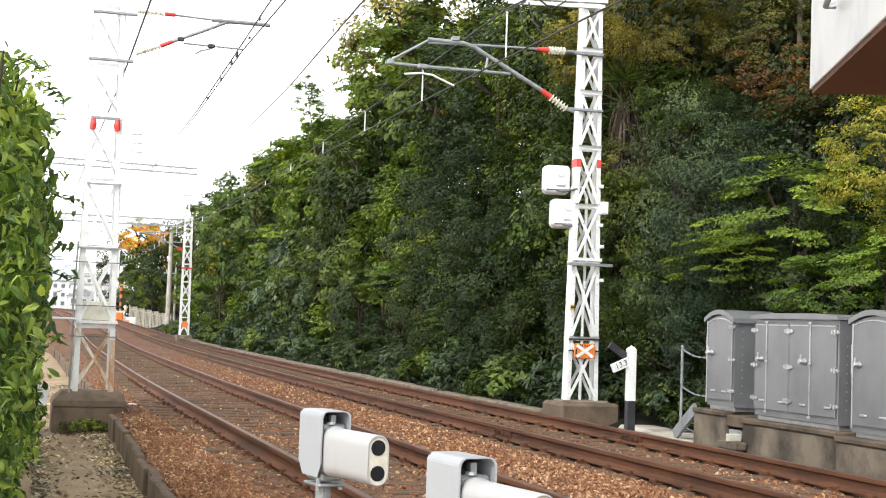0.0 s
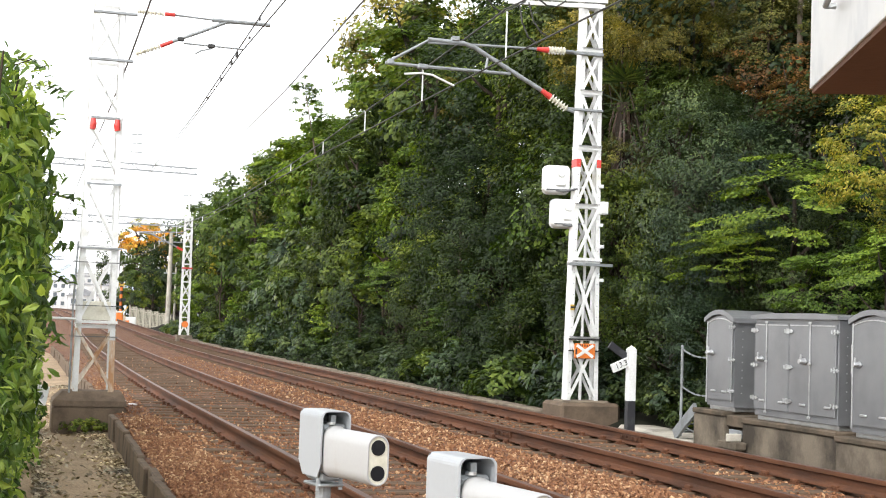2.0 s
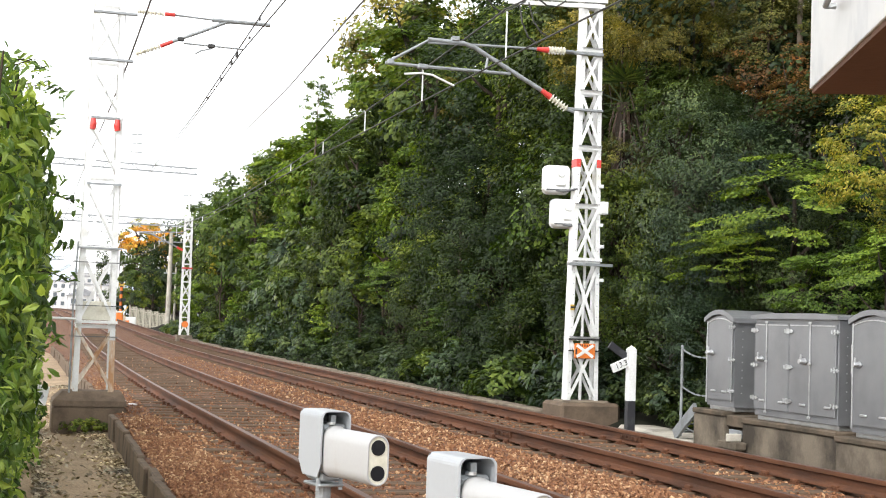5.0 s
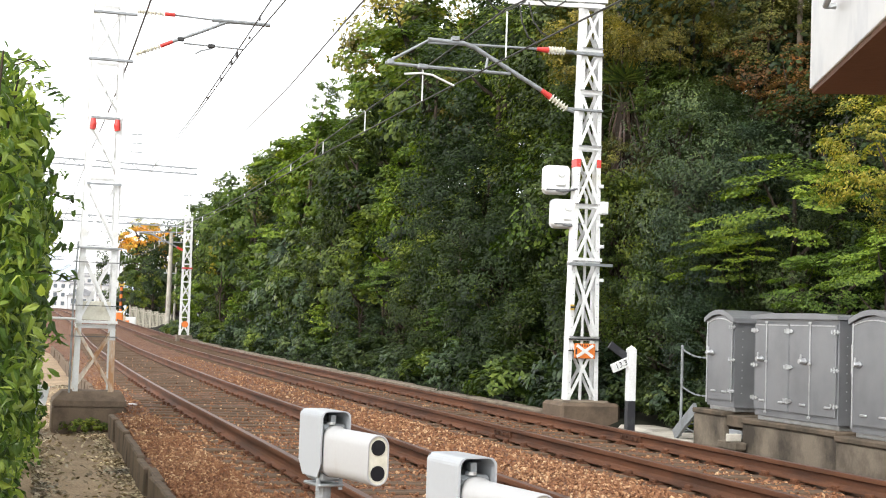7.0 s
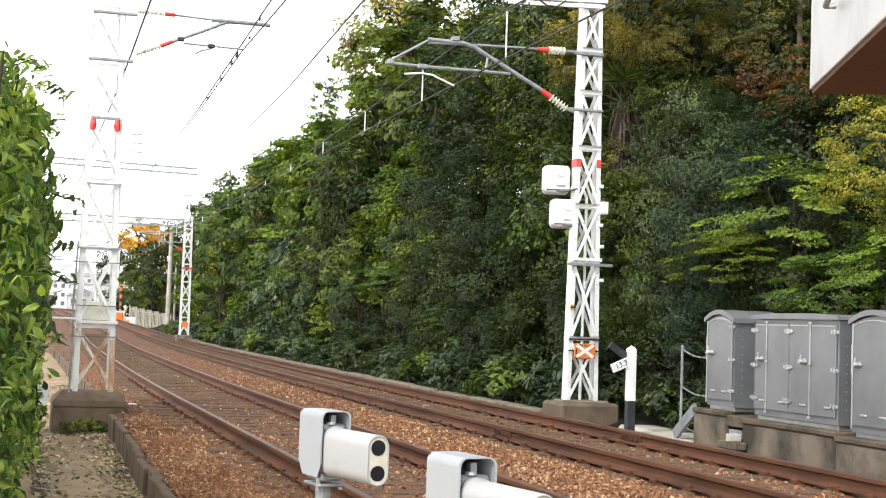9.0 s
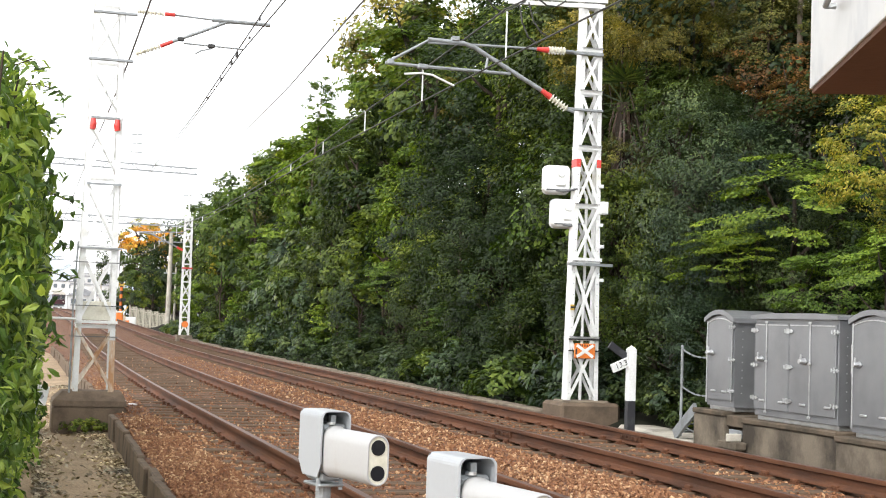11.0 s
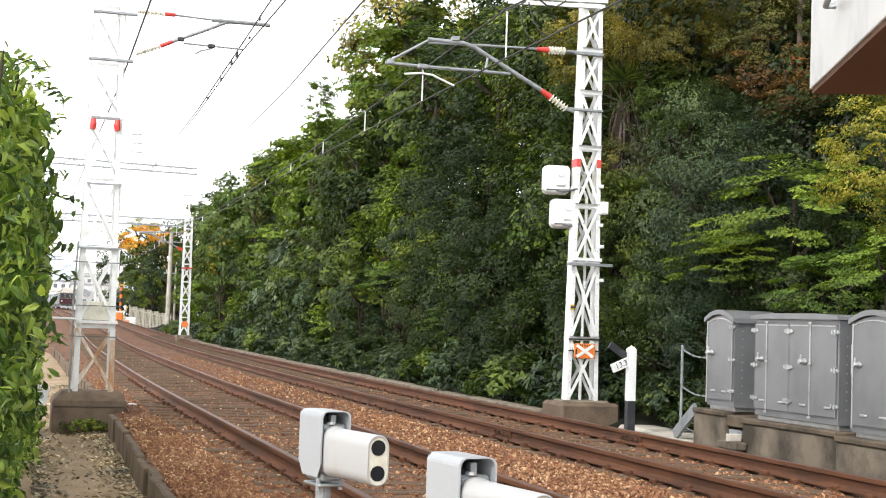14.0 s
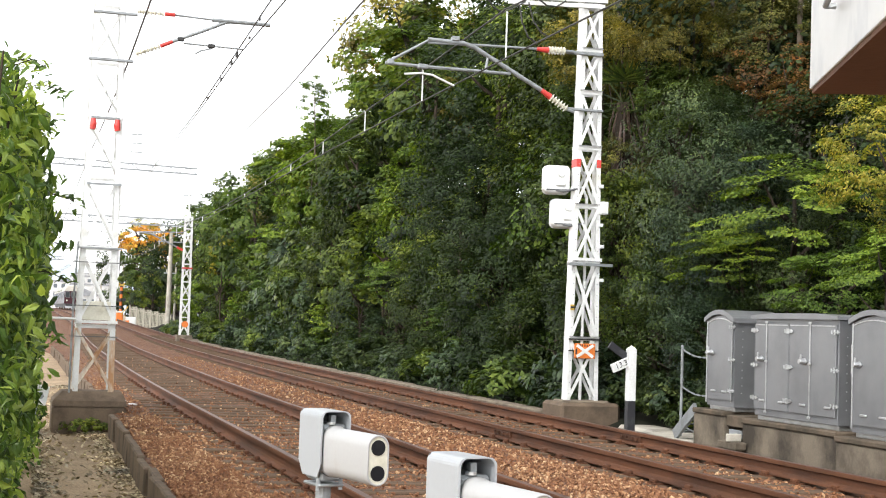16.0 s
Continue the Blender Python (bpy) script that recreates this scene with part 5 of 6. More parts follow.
def cabinet(name, y0, y1, z0, z1, depth, widths, arched, label):
    """A steel cabinet whose doors face the track (towards -x)."""
    t = thing(name, pose(CX, y0, z0), label, "cabinet", "trackside cabinets")
    W_, H_ = y1 - y0, z1 - z0
    part("foot_frame", Build().box((0.03, 0.02, 0.0), (depth - 0.03, W_ - 0.02, 0.06), bev=0.006), M_CHROME, t, "pale base frame")
    m = Matrix(((0, 0, 1, 0), (1, 0, 0, 0), (0, 1, 0, 0), (0, 0, 0, 1)))

    def arch(w0, w1, base_z, rise_, n=10):
        pts = [(w0, base_z)]
        top = [(w0 + (w1 - w0) * k / n, H_ - 0.10 + rise_ * (1 - (2 * k / n - 1) ** 2)) for k in range(n + 1)]
        return pts + [(w1, base_z)] + top[::-1]

    r_ = 0.07 if arched else 0.0
    hb = H_ - (0.10 if arched else 0.06)
    if arched:
        part("body", Build().prism(arch(0, W_, 0.05, r_), m, depth), M_CABINET, t)
        lid = [(-0.035 + (W_ + 0.07) * k / 12, H_ - 0.13 + 0.10 * (1 - (2 * k / 12 - 1) ** 2)) for k in range(13)]
        lid2 = [(y, z + 0.055) for y, z in lid]
        lm = Matrix.Translation((-0.05, 0, 0)) @ m
        part("roof", Build().prism(lid + lid2[::-1], lm, depth + 0.09), M_CABINET, t, "curved overhanging lid")
    else:
        part("body", Build().box((0, 0, 0.05), (depth, W_, H_ - 0.05), bev=0.006), M_CABINET, t)
        lm = Matrix.Translation((-0.05, 0, 0)) @ m
        part("roof", Build().prism([(-0.05, H_ - 0.05), (W_ + 0.05, H_ - 0.05), (W_ + 0.05, H_ - 0.01), (W_ * 0.75, H_ + 0.015), (W_ * 0.25, H_ + 0.015), (-0.05, H_ - 0.01)], lm, depth + 0.09), M_CABINET, t, "shallow overhanging lid")
    doors = len(widths)
    for k in range(doors):
        a = 0.012 + sum(widths[:k])
        b_ = a + widths[k] - 0.006
        dm = Matrix.Translation((-0.022, 0, 0)) @ m
        if arched:
            d = part("door", Build().prism(arch(a + 0.02, b_ - 0.02, 0.13, r_ - 0.02), dm, 0.02), M_CABINET, t)
        else:
            d = part("door", Build().box((-0.022, a + 0.01, 0.13), (-0.002, b_ - 0.01, H_ - 0.10), bev=0.005), M_CABINET, t)
        # edge strips, hinges, latch and vents
        hinge_far = (k % 2 == 1) if doors > 1 else False
        ye = (b_ - 0.012) if hinge_far else (a + 0.012)
        yl = (a + 0.012) if hinge_far else (b_ - 0.012)
        if not hinge_far:
            part("edge_strip", Build().box((-0.034, yl - 0.009, 0.08), (-0.022, yl + 0.009, H_ - (0.115 if arched else 0.075)), bev=0.003), M_CHROME, d, "pale edge strip")
            if doors > 1:
                for kz in (0.10, 0.56 * H_, H_ - 0.09):
                    part("bolt_knob", Build().box((-0.05, yl - 0.045, kz - 0.012), (-0.034, yl + 0.012, kz + 0.016), bev=0.006), M_CHROME, d, "bright rod bolt bracket")
        else:
            part("seam", Build().box((-0.026, ye - 0.004, 0.12), (-0.0225, ye + 0.004, H_ - 0.11)), M_CABINET, d)
        if arched:
            part("edge_strip", Build().prism([(a + 0.03 + (b_ - a - 0.06) * q / 10, H_ - 0.125 + 0.05 * (1 - (2 * q / 10 - 1) ** 2)) for q in range(11)] + [(a + 0.03 + (b_ - a - 0.06) * q / 10, H_ - 0.137 + 0.05 * (1 - (2 * q / 10 - 1) ** 2)) for q in range(10, -1, -1)], Matrix.Translation((-0.03, 0, 0)) @ m, 0.012), M_CHROME, d)
            part("edge_strip", Build().box((-0.03, ye - 0.006, 0.11), (-0.022, ye + 0.006, H_ - 0.12)), M_CHROME, d)
            part("lock_plate", Build().box((-0.03, yl + 0.012, 0.50 * H_), (-0.004, yl + 0.028, 0.74 * H_), bev=0.003), M_CHROME, d, "bright lock plate on the door's edge")
        else:
            part("edge_strip", Build().box((-0.03, a + 0.03, H_ - 0.122), (-0.022, b_ - 0.03, H_ - 0.112)), M_CHROME, d)
        for hz in (0.21, 0.52, 0.85):
            hz_ = hz * H_
            hb_ = Build().box((-0.034, ye - 0.075, hz_ - 0.008), (-0.02, ye + 0.075, hz_ + 0.008), bev=0.004)
            for q in (-0.055, 0.0, 0.055):
                hb_.tube([(-0.036, ye + q, hz_ - 0.02), (-0.036, ye + q, hz_ + 0.02)], 0.011, 8)
            hb_.tube([(-0.04, ye, hz_ - 0.028), (-0.04, ye, hz_ + 0.028)], 0.010, 8)
            part("hinge", hb_, M_CHROME, d, "bright hinge")
        hy = (yl + 0.085) if hinge_far else (yl - 0.11)
        lz = 0.58 * H_
        lt = Build().box((-0.045, hy - 0.06, lz - 0.012), (-0.022, hy + 0.06, lz + 0.012), bev=0.005)
        lt.tube([(-0.022, hy, lz), (-0.085, hy, lz)], [0.038, 0.024], 12)
        lt.tube([(-0.085, hy, lz), (-0.095, hy, lz)], [0.03, 0.026], 12)
        lt.box((-0.08, hy - 0.014, lz - 0.02), (-0.06, hy + 0.014, lz + 0.075), bev=0.006)
        if hinge_far or doors == 1:
            part("handle", lt, M_CHROME, d, "bright latch handle")
        mid = (a + b_) / 2
        for e in (-0.27, 0.27):
            yy = mid + e * (b_ - a) * 0.8
            v = Build().box((-0.036, yy - 0.06, 0.215), (-0.02, yy + 0.06, 0.242), bev=0.006)
            if doors == 1 or e < 0:
                part("vent_hood", v, M_CHROME, d, "small bright vent hood")
    riv = Build()
    for col in (0.10, depth - 0.06):
        for k in range(9):
            z = 0.22 + (H_ - 0.45) * k / 8
            riv.box((col - 0.006, -0.005, z - 0.006), (col + 0.006, 0.0, z + 0.006))
    part("rivets", riv, M_CHROME, t)
    return t


cabinet("steel_cabinet", 15.53, 16.22, 0.27, 1.46, 0.58, (0.67,), True, "grey single-door steel cabinet with a curved lid on a plinth")
cabinet("steel_cabinet", 13.26, 15.02, 0.225, 1.43, 0.55, (0.53, 0.44, 0.50, 0.27), False, "wide grey steel cabinet with four doors on a plinth")
cabinet("steel_cabinet", 12.18, 12.98, 0.19, 1.46, 0.58, (0.78,), True, "grey single-door steel cabinet with a bright latch on a plinth")

# steps, slabs and chain rail by the cabinets
slab = thing("concrete_slab", Matrix(), "pale broken concrete slab on the ground by the cabinets", "slab")
part("slab", Build().box((7.95, 16.6, -0.45), (9.0, 18.0, -0.16), pose(0, 0, 0), 0.04), M_PALE_CONC, slab)
part("slab", Build().box((8.3, 18.03, -0.45), (8.85, 19.2, -0.15), pose(0, 0, 0), 0.04), M_PALE_CONC, slab)
part("slab", Build().box((7.75, 14.4, -0.45), (8.1, 16.5, -0.19), None, 0.04), M_PALE_CONC, slab)
trough = thing("cable_trough", Matrix(), "short concrete cable trough lying beside the plinth", "cable trough")
part("trough", Build().box((7.95, 15.0, -0.14), (8.1, 15.45, -0.05), None, 0.012), M_CONCRETE, trough)
part("cap", Build().box((7.93, 15.12, -0.05), (8.1, 15.2, 0.04), None, 0.01), M_PALE_CONC, trough)
rampth = thing("steel_ramp", Matrix(), "sloping grey steel channel leading up to the plinth", "ramp")
part("cheek", Build().beam((8.15, 17.0, -0.12), (8.15, 16.42, 0.26), 0.04, 0.14), M_GALV, rampth)
part("cheek", Build().beam((8.75, 17.0, -0.12), (8.75, 16.42, 0.26), 0.04, 0.14), M_GALV, rampth)
for k in range(3):
    part("tread", Build().box((8.17, 16.48 + 0.17 * k, 0.14 - 0.11 * k), (8.73, 16.62 + 0.17 * k, 0.16 - 0.11 * k)), M_GALV, rampth)
rail_ = thing("chain_rail", Matrix(), "thin grey post with three slack chains to the cabinet", "chain rail")
PX, PYY = 8.3, 17.15
part("post", Build().tube([(PX, PYY, -0.15), (PX, PYY, 1.03)], 0.02, 8), M_GALV, rail_)
for z in (0.98, 0.5, 0.02):
    pts = [(PX + 0.0 * u, PYY + (16.25 - PYY) * u, z - 0.06 * u - 0.10 * 4 * u * (1 - u) * 0.6) for u in (k / 12 for k in range(13))]
    b = Build()
    for k in range(12):
        p, q = Vector(pts[k]), Vector(pts[k + 1])
        c = (p + q) / 2
        b.beam(p.lerp(q, -0.1), p.lerp(q, 1.1), 0.022 if k % 2 else 0.008, 0.008 if k % 2 else 0.022)
    part("chain", b, M_GALV, rail_)

# ---- gradient post with two arms
gp = thing("gradient_post", pose(7.78, 17.6, 0), "white post with a black foot and tilted number boards", "post")
part("foot", Build().box((-0.055, -0.055, -0.35), (0.055, 0.055, 0.27), bev=0.006), M_BLACK, gp, "black painted foot")
part("shaft", Build().box((-0.055, -0.055, 0.27), (0.055, 0.055, 0.95), bev=0.006), M_WHITE, gp)
part("point", Build().add([(-0.055, -0.055, 0.95), (0.055, -0.055, 0.95), (0.055, 0.055, 0.95), (-0.055, 0.055, 0.95), (0, 0, 1.0)], [(0, 1, 4), (1, 2, 4), (2, 3, 4), (3, 0, 4), (3, 2, 1, 0)]), M_WHITE, gp)
am = pose(-0.05, -0.03, 0.79, 0, -24, 0)
board = part("number_board", Build().box((-0.26, -0.012, -0.06), (0.0, 0.012, 0.06), am, 0.004), M_WHITE, gp, "white board reading 13.3")
curve = bpy.data.curves.new("digits", "FONT")
curve.body, curve.size, curve.align_x, curve.align_y, curve.extrude = "13.3", 0.105, "CENTER", "CENTER", 0.001
digits = new("digits", curve)
digits.parent = board
digits.matrix_basis = am @ pose(-0.115, -0.0145, 0.0, 90, 0, 0)
curve.materials.append(M_BLACK)
part("blank_board", Build().box((-0.30, -0.012, -0.05), (0.0, 0.012, 0.05), pose(-0.05, 0.03, 0.84, 0, 33, 0), 0.004), M_BLACK, gp, "black back of the second board")

# ---- obstacle sensors of the level crossing
def sensor(name, m):
    """Origin at the cover's top front middle; the tube points to local +y."""
    t = thing(name, m, "pale grey sensor head with a white twin-lens hood on a post", "sensor", "crossing sensors")
    w, d, h_ = 0.147, 0.232, 0.285
    # folded sheet cover: roof and two cheeks, open at the front
    n = 5
    r = 0.03
    out = [(-w / 2, -h_ + 0.05)] + [(-w / 2 + r - r * math.cos(a), -r + r * math.sin(a)) for a in (math.pi / 2 * k / n for k in range(n + 1))] + [(w / 2 - r + r * math.sin(a), -r + r * math.cos(a)) for a in (math.pi / 2 * k / n for k in range(n + 1))] + [(w / 2, -h_ + 0.05)]
    inn = [(x * (1 - 0.008 / (w / 2)), z - 0.004 if z > -0.05 else z) for x, z in out]
    mm = Matrix(((1, 0, 0, 0), (0, 0, 1, 0), (0, 1, 0, 0), (0, 0, 0, 1)))
    part("cover", Build().prism(out + inn[::-1], Matrix.Translation((0, -d, 0)) @ mm, d), M_SENSOR, t)
    skirt = Build()
    for s in (-1, 1):
        skirt.prism([(-d, 0), (0, 0), (0, -0.0), (-0.03, -0.06), (-0.19, -0.06)], Matrix.Translation((s * (w / 2 - 0.002), 0, -h_ + 0.051)) @ Matrix(((0, 0, -1 if s > 0 else 1, 0), (1, 0, 0, 0), (0, 1, 0, 0), (0, 0, 0, 1))), 0.004)
    part("skirt", skirt, M_SENSOR, t)
    # back plate and casing coloured darker to paint in the cover's shaded inside
    part("back_plate", Build().box((-w / 2 + 0.006, -d + 0.001, -h_ + 0.03), (w / 2 - 0.006, -d + 0.006, -0.006)), M_BACKLIT, t)
    part("body", Build().box((-w / 2 + 0.012, -d + 0.02, -h_ + 0.01), (w / 2 - 0.012, -0.018, -0.06), bev=0.012), M_GALV, t, "inner grey casing")
    part("bracket", Build().box((-0.012, -0.05, -0.065), (0.012, -0.03, -0.02)), M_GALV, t)
    part("bolt", Build().tube([(0.012, -0.03, -0.06), (0.012, -0.03, -0.05)], 0.02, 8), M_CHROME, t)
    for y_, z_ in ((-0.13, -0.08), (-0.20, -h_ + 0.045), (-0.04, -h_ + 0.045)):
        part("screw", Build().tube([(-w / 2 - 0.005, y_, z_), (-w / 2 + 0.001, y_, z_)], 0.006, 8), M_CHROME, t)
    # twin hood: a rounded oblong tube
    hw, hh, L = 0.052, 0.108, 0.435
    oval = [(hw * math.cos(a), (hh - hw) + hw * math.sin(a)) for a in (math.pi * k / 12 for k in range(13))] + [(hw * math.cos(a), -(hh - hw) + hw * math.sin(a)) for a in (math.pi + math.pi * k / 12 for k in range(13))]
    zc = -0.179
    hm = Matrix.Translation((0, -0.02, zc)) @ Matrix(((1, 0, 0, 0), (0, 0, 1, 0), (0, 1, 0, 0), (0, 0, 0, 1)))
    b = Build()
    k_ = len(oval)
    rings = []
    for y_, sc in ((0.0, 1.0), (0.0, 1.12), (0.035, 1.12), (0.05, 1.0), (L, 1.0), (L + 0.004, 0.97), (L + 0.004, 0.86), (L - 0.02, 0.84)):
        rings += [hm @ Vector((x * sc, z * (1 + (sc - 1) * 0.5), y_)) for x, z in oval]
    b.add(rings, [(i * k_ + j, i * k_ + (j + 1) % k_, (i + 1) * k_ + (j + 1) % k_, (i + 1) * k_ + j) for i in range(7) for j in range(k_)])
    hood = part("hood", b, M_SENSOR_WHITE, t, "white enamelled twin-lens hood", True)
    face = part("face_plate", Build().prism([(x * 0.93, z * 0.97) for x, z in oval], hm @ Matrix.Translation((0, 0, L - 0.012)), 0.012), M_PORCELAIN, hood, "cream end plate")
    # solid black discs stand for the dark hollows of the openings
    for s in (-1, 1):
        part("lens", Build().tube([hm @ Vector((0, s * 0.054, L - 0.01)), hm @ Vector((0, s * 0.054, L + 0.003))], 0.033, 24), M_DARK, hood, "round black lens opening")
    part("neck", Build().box((-0.05, -d + 0.03, -h_ - 0.03), (0.05, -0.03, -h_ + 0.012), bev=0.01), M_GALV, t)
    part("flange", Build().box((-0.062, -d + 0.03, -h_ - 0.055), (0.062, -0.02, -h_ - 0.04), bev=0.006), M_GALV, t)
    part("post", Build().tube([(0, -0.11, -h_ - 0.05), (0, -0.11, -1.35)], 0.036, 14), M_GALV, t)
    for s in (-1, 1):
        part("bolt", Build().tube([(s * 0.055, -0.05, -h_ - 0.07), (s * 0.055, -0.05, -h_ - 0.015)], 0.011, 8), M_GALV, t)
    return t


AIM = 180 + 13.5
sensor("crossing_sensor", pose(1.385, 6.35, 0.785, 0, 0, AIM))
sensor("crossing_sensor", pose(1.498, 4.62, 0.749, 0, 0, AIM - 2))

# ---- white box on a post, close to the camera
C = Vector((1.293, 2.200, 1.612))
ex = Vector((-math.sin(radians(21)), -math.cos(radians(21)), 0))
ey = Vector((math.cos(radians(21)), -math.sin(radians(21)), 0))
bm_ = Matrix(((ex[0], ey[0], 0, C[0]), (ex[1], ey[1], 0, C[1]), (0, 0, 1, C[2]), (0, 0, 0, 1)))
nearbox = thing("equipment_box", Matrix(), "white steel box with a brown underside close to the camera", "box")
part("casing", Build().box((0, 0, 0.006), (0.9, 0.36, 0.5), bm_, 0.0012), M_BOX_WHITE, nearbox)
part("underside", Build().box((0.004, 0.004, -0.002), (0.896, 0.356, 0.006), bm_), M_BROWN, nearbox, "brown painted underside")
part("handle", Build().tube([bm_ @ Vector(p) for p in ((0.25, -0.004, 0.095), (0.25, -0.02, 0.095), (0.34, -0.02, 0.12), (0.44, -0.02, 0.15))], 0.005, 8), M_GALV, nearbox, "small metal handle")
part("post", Build().tube([bm_ @ Vector((0.45, 0.26, 0.0)), bm_ @ Vector((0.45, 0.26, -2.2))], 0.03, 12), M_GALV, nearbox)


# ---- beyond the portal: level crossing, fence, poles, far trees and town
M_TOWN = weathered("pale_house_wall", (0.62, 0.63, 0.64), (0.5, 0.5, 0.5), 0.5, 8, (0.45, 0.65), 0.9)
M_ROOF = weathered("grey_roof", (0.3, 0.31, 0.33), (0.22, 0.23, 0.25), 0.6, 8, (0.45, 0.65), 0.8)
M_WINDOW = weathered("dark_window", (0.12, 0.14, 0.16), (0.09, 0.1, 0.12), 0.5, 8, rough=0.2)
# distance haze is put into the hill's pale blue colour
M_FARHILL = weathered("hazy_far_hill", (0.62, 0.7, 0.76), (0.55, 0.64, 0.72), 0.004, 0.05, (0.4, 0.6), 1.0)
M_BRICKRED = weathered("red_brown_train_paint", (0.04, 0.007, 0.012), (0.03, 0.006, 0.01), 2, 30, rough=0.25)
M_CREAM = weathered("cream_roof_paint", (0.5, 0.48, 0.43), (0.42, 0.4, 0.36), 2, 30, rough=0.5)
M_GLASS = weathered("dark_train_glass", (0.03, 0.035, 0.04), (0.05, 0.055, 0.06), 2, 30, rough=0.1)

# crossing warning post with black and yellow bands
XY = 140.0
wp = thing("crossing_warning_post", pose(9.2, XY, rise(XY) - 0.5), "striped warning post of the far level crossing", "warning post")
for k in range(11):
    part("band", Build().tube([(0, 0, 0.35 * k), (0, 0, 0.35 * (k + 1))], 0.14, 10), M_ORANGE if k % 2 else M_BLACK, wp)
part("warning_cross", Build().beam((-0.3, -0.15, 3.55), (0.3, -0.15, 3.85), 0.03, 0.1).beam((-0.3, -0.19, 3.85), (0.3, -0.19, 3.55), 0.03, 0.1), M_YELLOW, wp)
for s in (-1, 1):
    part("lamp", Build().tube([(s * 0.3, -0.1, 2.3), (s * 0.3, -0.3, 2.3)], 0.16, 10), M_BLACK, wp)
gate = thing("gate_machine", pose(8.95, XY - 3, rise(XY) - 0.6), "orange crossing gate machine beside the far track", "gate machine")
part("casing", Build().box((-0.3, -0.3, 0), (0.3, 0.3, 1.15), bev=0.05), M_ORANGE, gate)
part("hood", Build().box((-0.34, -0.34, 1.15), (0.34, 0.34, 1.3), bev=0.05), M_WHITE, gate)
part("arm", Build().beam((0.1, -0.36, 1.0), (0.7, -0.36, 1.75), 0.05, 0.09), M_YELLOW, gate)
hut = thing("relay_box", pose(9.1, 125, rise(125) - 0.7), "white and orange relay box by the far crossing", "box")
part("body", Build().box((-0.4, -0.4, 0), (0.4, 0.4, 1.1), bev=0.03), M_WHITE, hut)
part("stripe", Build().box((-0.42, -0.42, 0.4), (-0.15, 0.0, 0.8)), M_ORANGE, hut)

fence = thing("fence", Matrix(), "beige slatted fence along the road at the far crossing", "fence")
for k in range(6):
    x, y, z = 9.42 + 0.6 * k, 131.0 - 0.2 * k, 0.2 - 0.12 * k
    f = Build()
    for j in range(5):
        f.box((0.03 + 0.12 * j, -0.015, 0.05), (0.10 + 0.12 * j, 0.015, 1.68))
    f.box((0, 0.016, 0.3), (0.6, 0.03, 0.38)).box((0, 0.016, 1.4), (0.6, 0.03, 1.48))
    part("panel", f, M_FENCE, fence).matrix_basis = pose(x, y, z - 0.05, 0, 0, -18)
    part("post", Build().box((-0.05, -0.06, -0.6), (0.05, 0.06, 1.75), bev=0.01), M_FENCE, fence).matrix_basis = pose(x, y, z)


def utility_pole(x, y, h_, r):
    p = thing("utility_pole", pose(x, y, -0.5), "tall pale concrete utility pole beyond the line", "utility pole", "utility poles")
    part("shaft", Build().tube([(0, 0, 0), (0, 0, h_)], [r, r * 0.65], 12), M_PALE_CONC, p)
    part("crossarm", Build().beam((-0.9, 0, h_ - 0.7), (0.9, 0, h_ - 0.7), 0.09, 0.09), M_GALV, p)
    for s in (-0.7, 0.0, 0.7):
        part("insulator", insulator(Build(), (s, 0, h_ - 0.66), (s, 0, h_ - 0.4), 0.07, 3), M_PORCELAIN, p)
    return p


utility_pole(10.15, 104, 7.6, 0.2)
utility_pole(11.4, 112, 5.6, 0.1)
lampth = thing("street_lamp", pose(11.8, 100, -0.4), "street lamp on a bracket near the far crossing", "street lamp")
part("pole", Build().tube([(0, 0, 0), (0, 0, 3.7), (-0.3, 0, 3.9)], 0.06, 8), M_GALV, lampth)
part("head", Build().box((-0.95, -0.15, 3.85), (-0.3, 0.15, 4.0), bev=0.04), M_WHITE, lampth)

# far trees behind the crossing
for key, x, y, top, r in (("dark", 13.0, 132, 8.2, 2.6), ("green", 15.8, 128, 7.6, 2.8), ("amber", 11.2, 150, 10.2, 2.0), ("amber", 13.3, 152, 10.6, 2.0), ("amber", 15.6, 155, 10.6, 2.2), ("dark", 18.0, 135, 9.8, 3.2), ("gold", 19.0, 156, 11.2, 3.0), ("dark", 14.5, 142, 9.2, 3.0), ("dark", 17.0, 122, 7.0, 2.6), ("dark", 12.6, 198, 12.0, 3.4), ("dark", 15.5, 196, 13.0, 3.8), ("dark", 19.0, 200, 13.5, 4.0), ("dark", 12.4, 150, 8.5, 2.2), ("green", 11.6, 134, 5.0, 1.6), ("dark", 13.2, 137, 7.5, 2.4), ("gold", 14.4, 190, 13.6, 2.6), ("green", 15.0, 118, 5.6, 2.2), ("green", 13.2, 96, 5.0, 1.8), ("lime", 12.3, 92, 4.2, 1.4), ("dark", 15.0, 103, 7.0, 2.2),
                            ("green", 11.7, 146, 8.0, 2.3), ("olive", 13.6, 147, 8.6, 2.5), ("dark", 12.4, 144, 4.6, 2.0), ("olive", 15.4, 141, 8.4, 2.5), ("green", 10.9, 150, 6.0, 1.8), ("green", 14.4, 139, 5.0, 2.0), ("green", 12.1, 112, 6.6, 1.1), ("bright", 11.8, 109, 4.6, 1.0)):
    tree(key, x, y, top, r, base=-0.6)
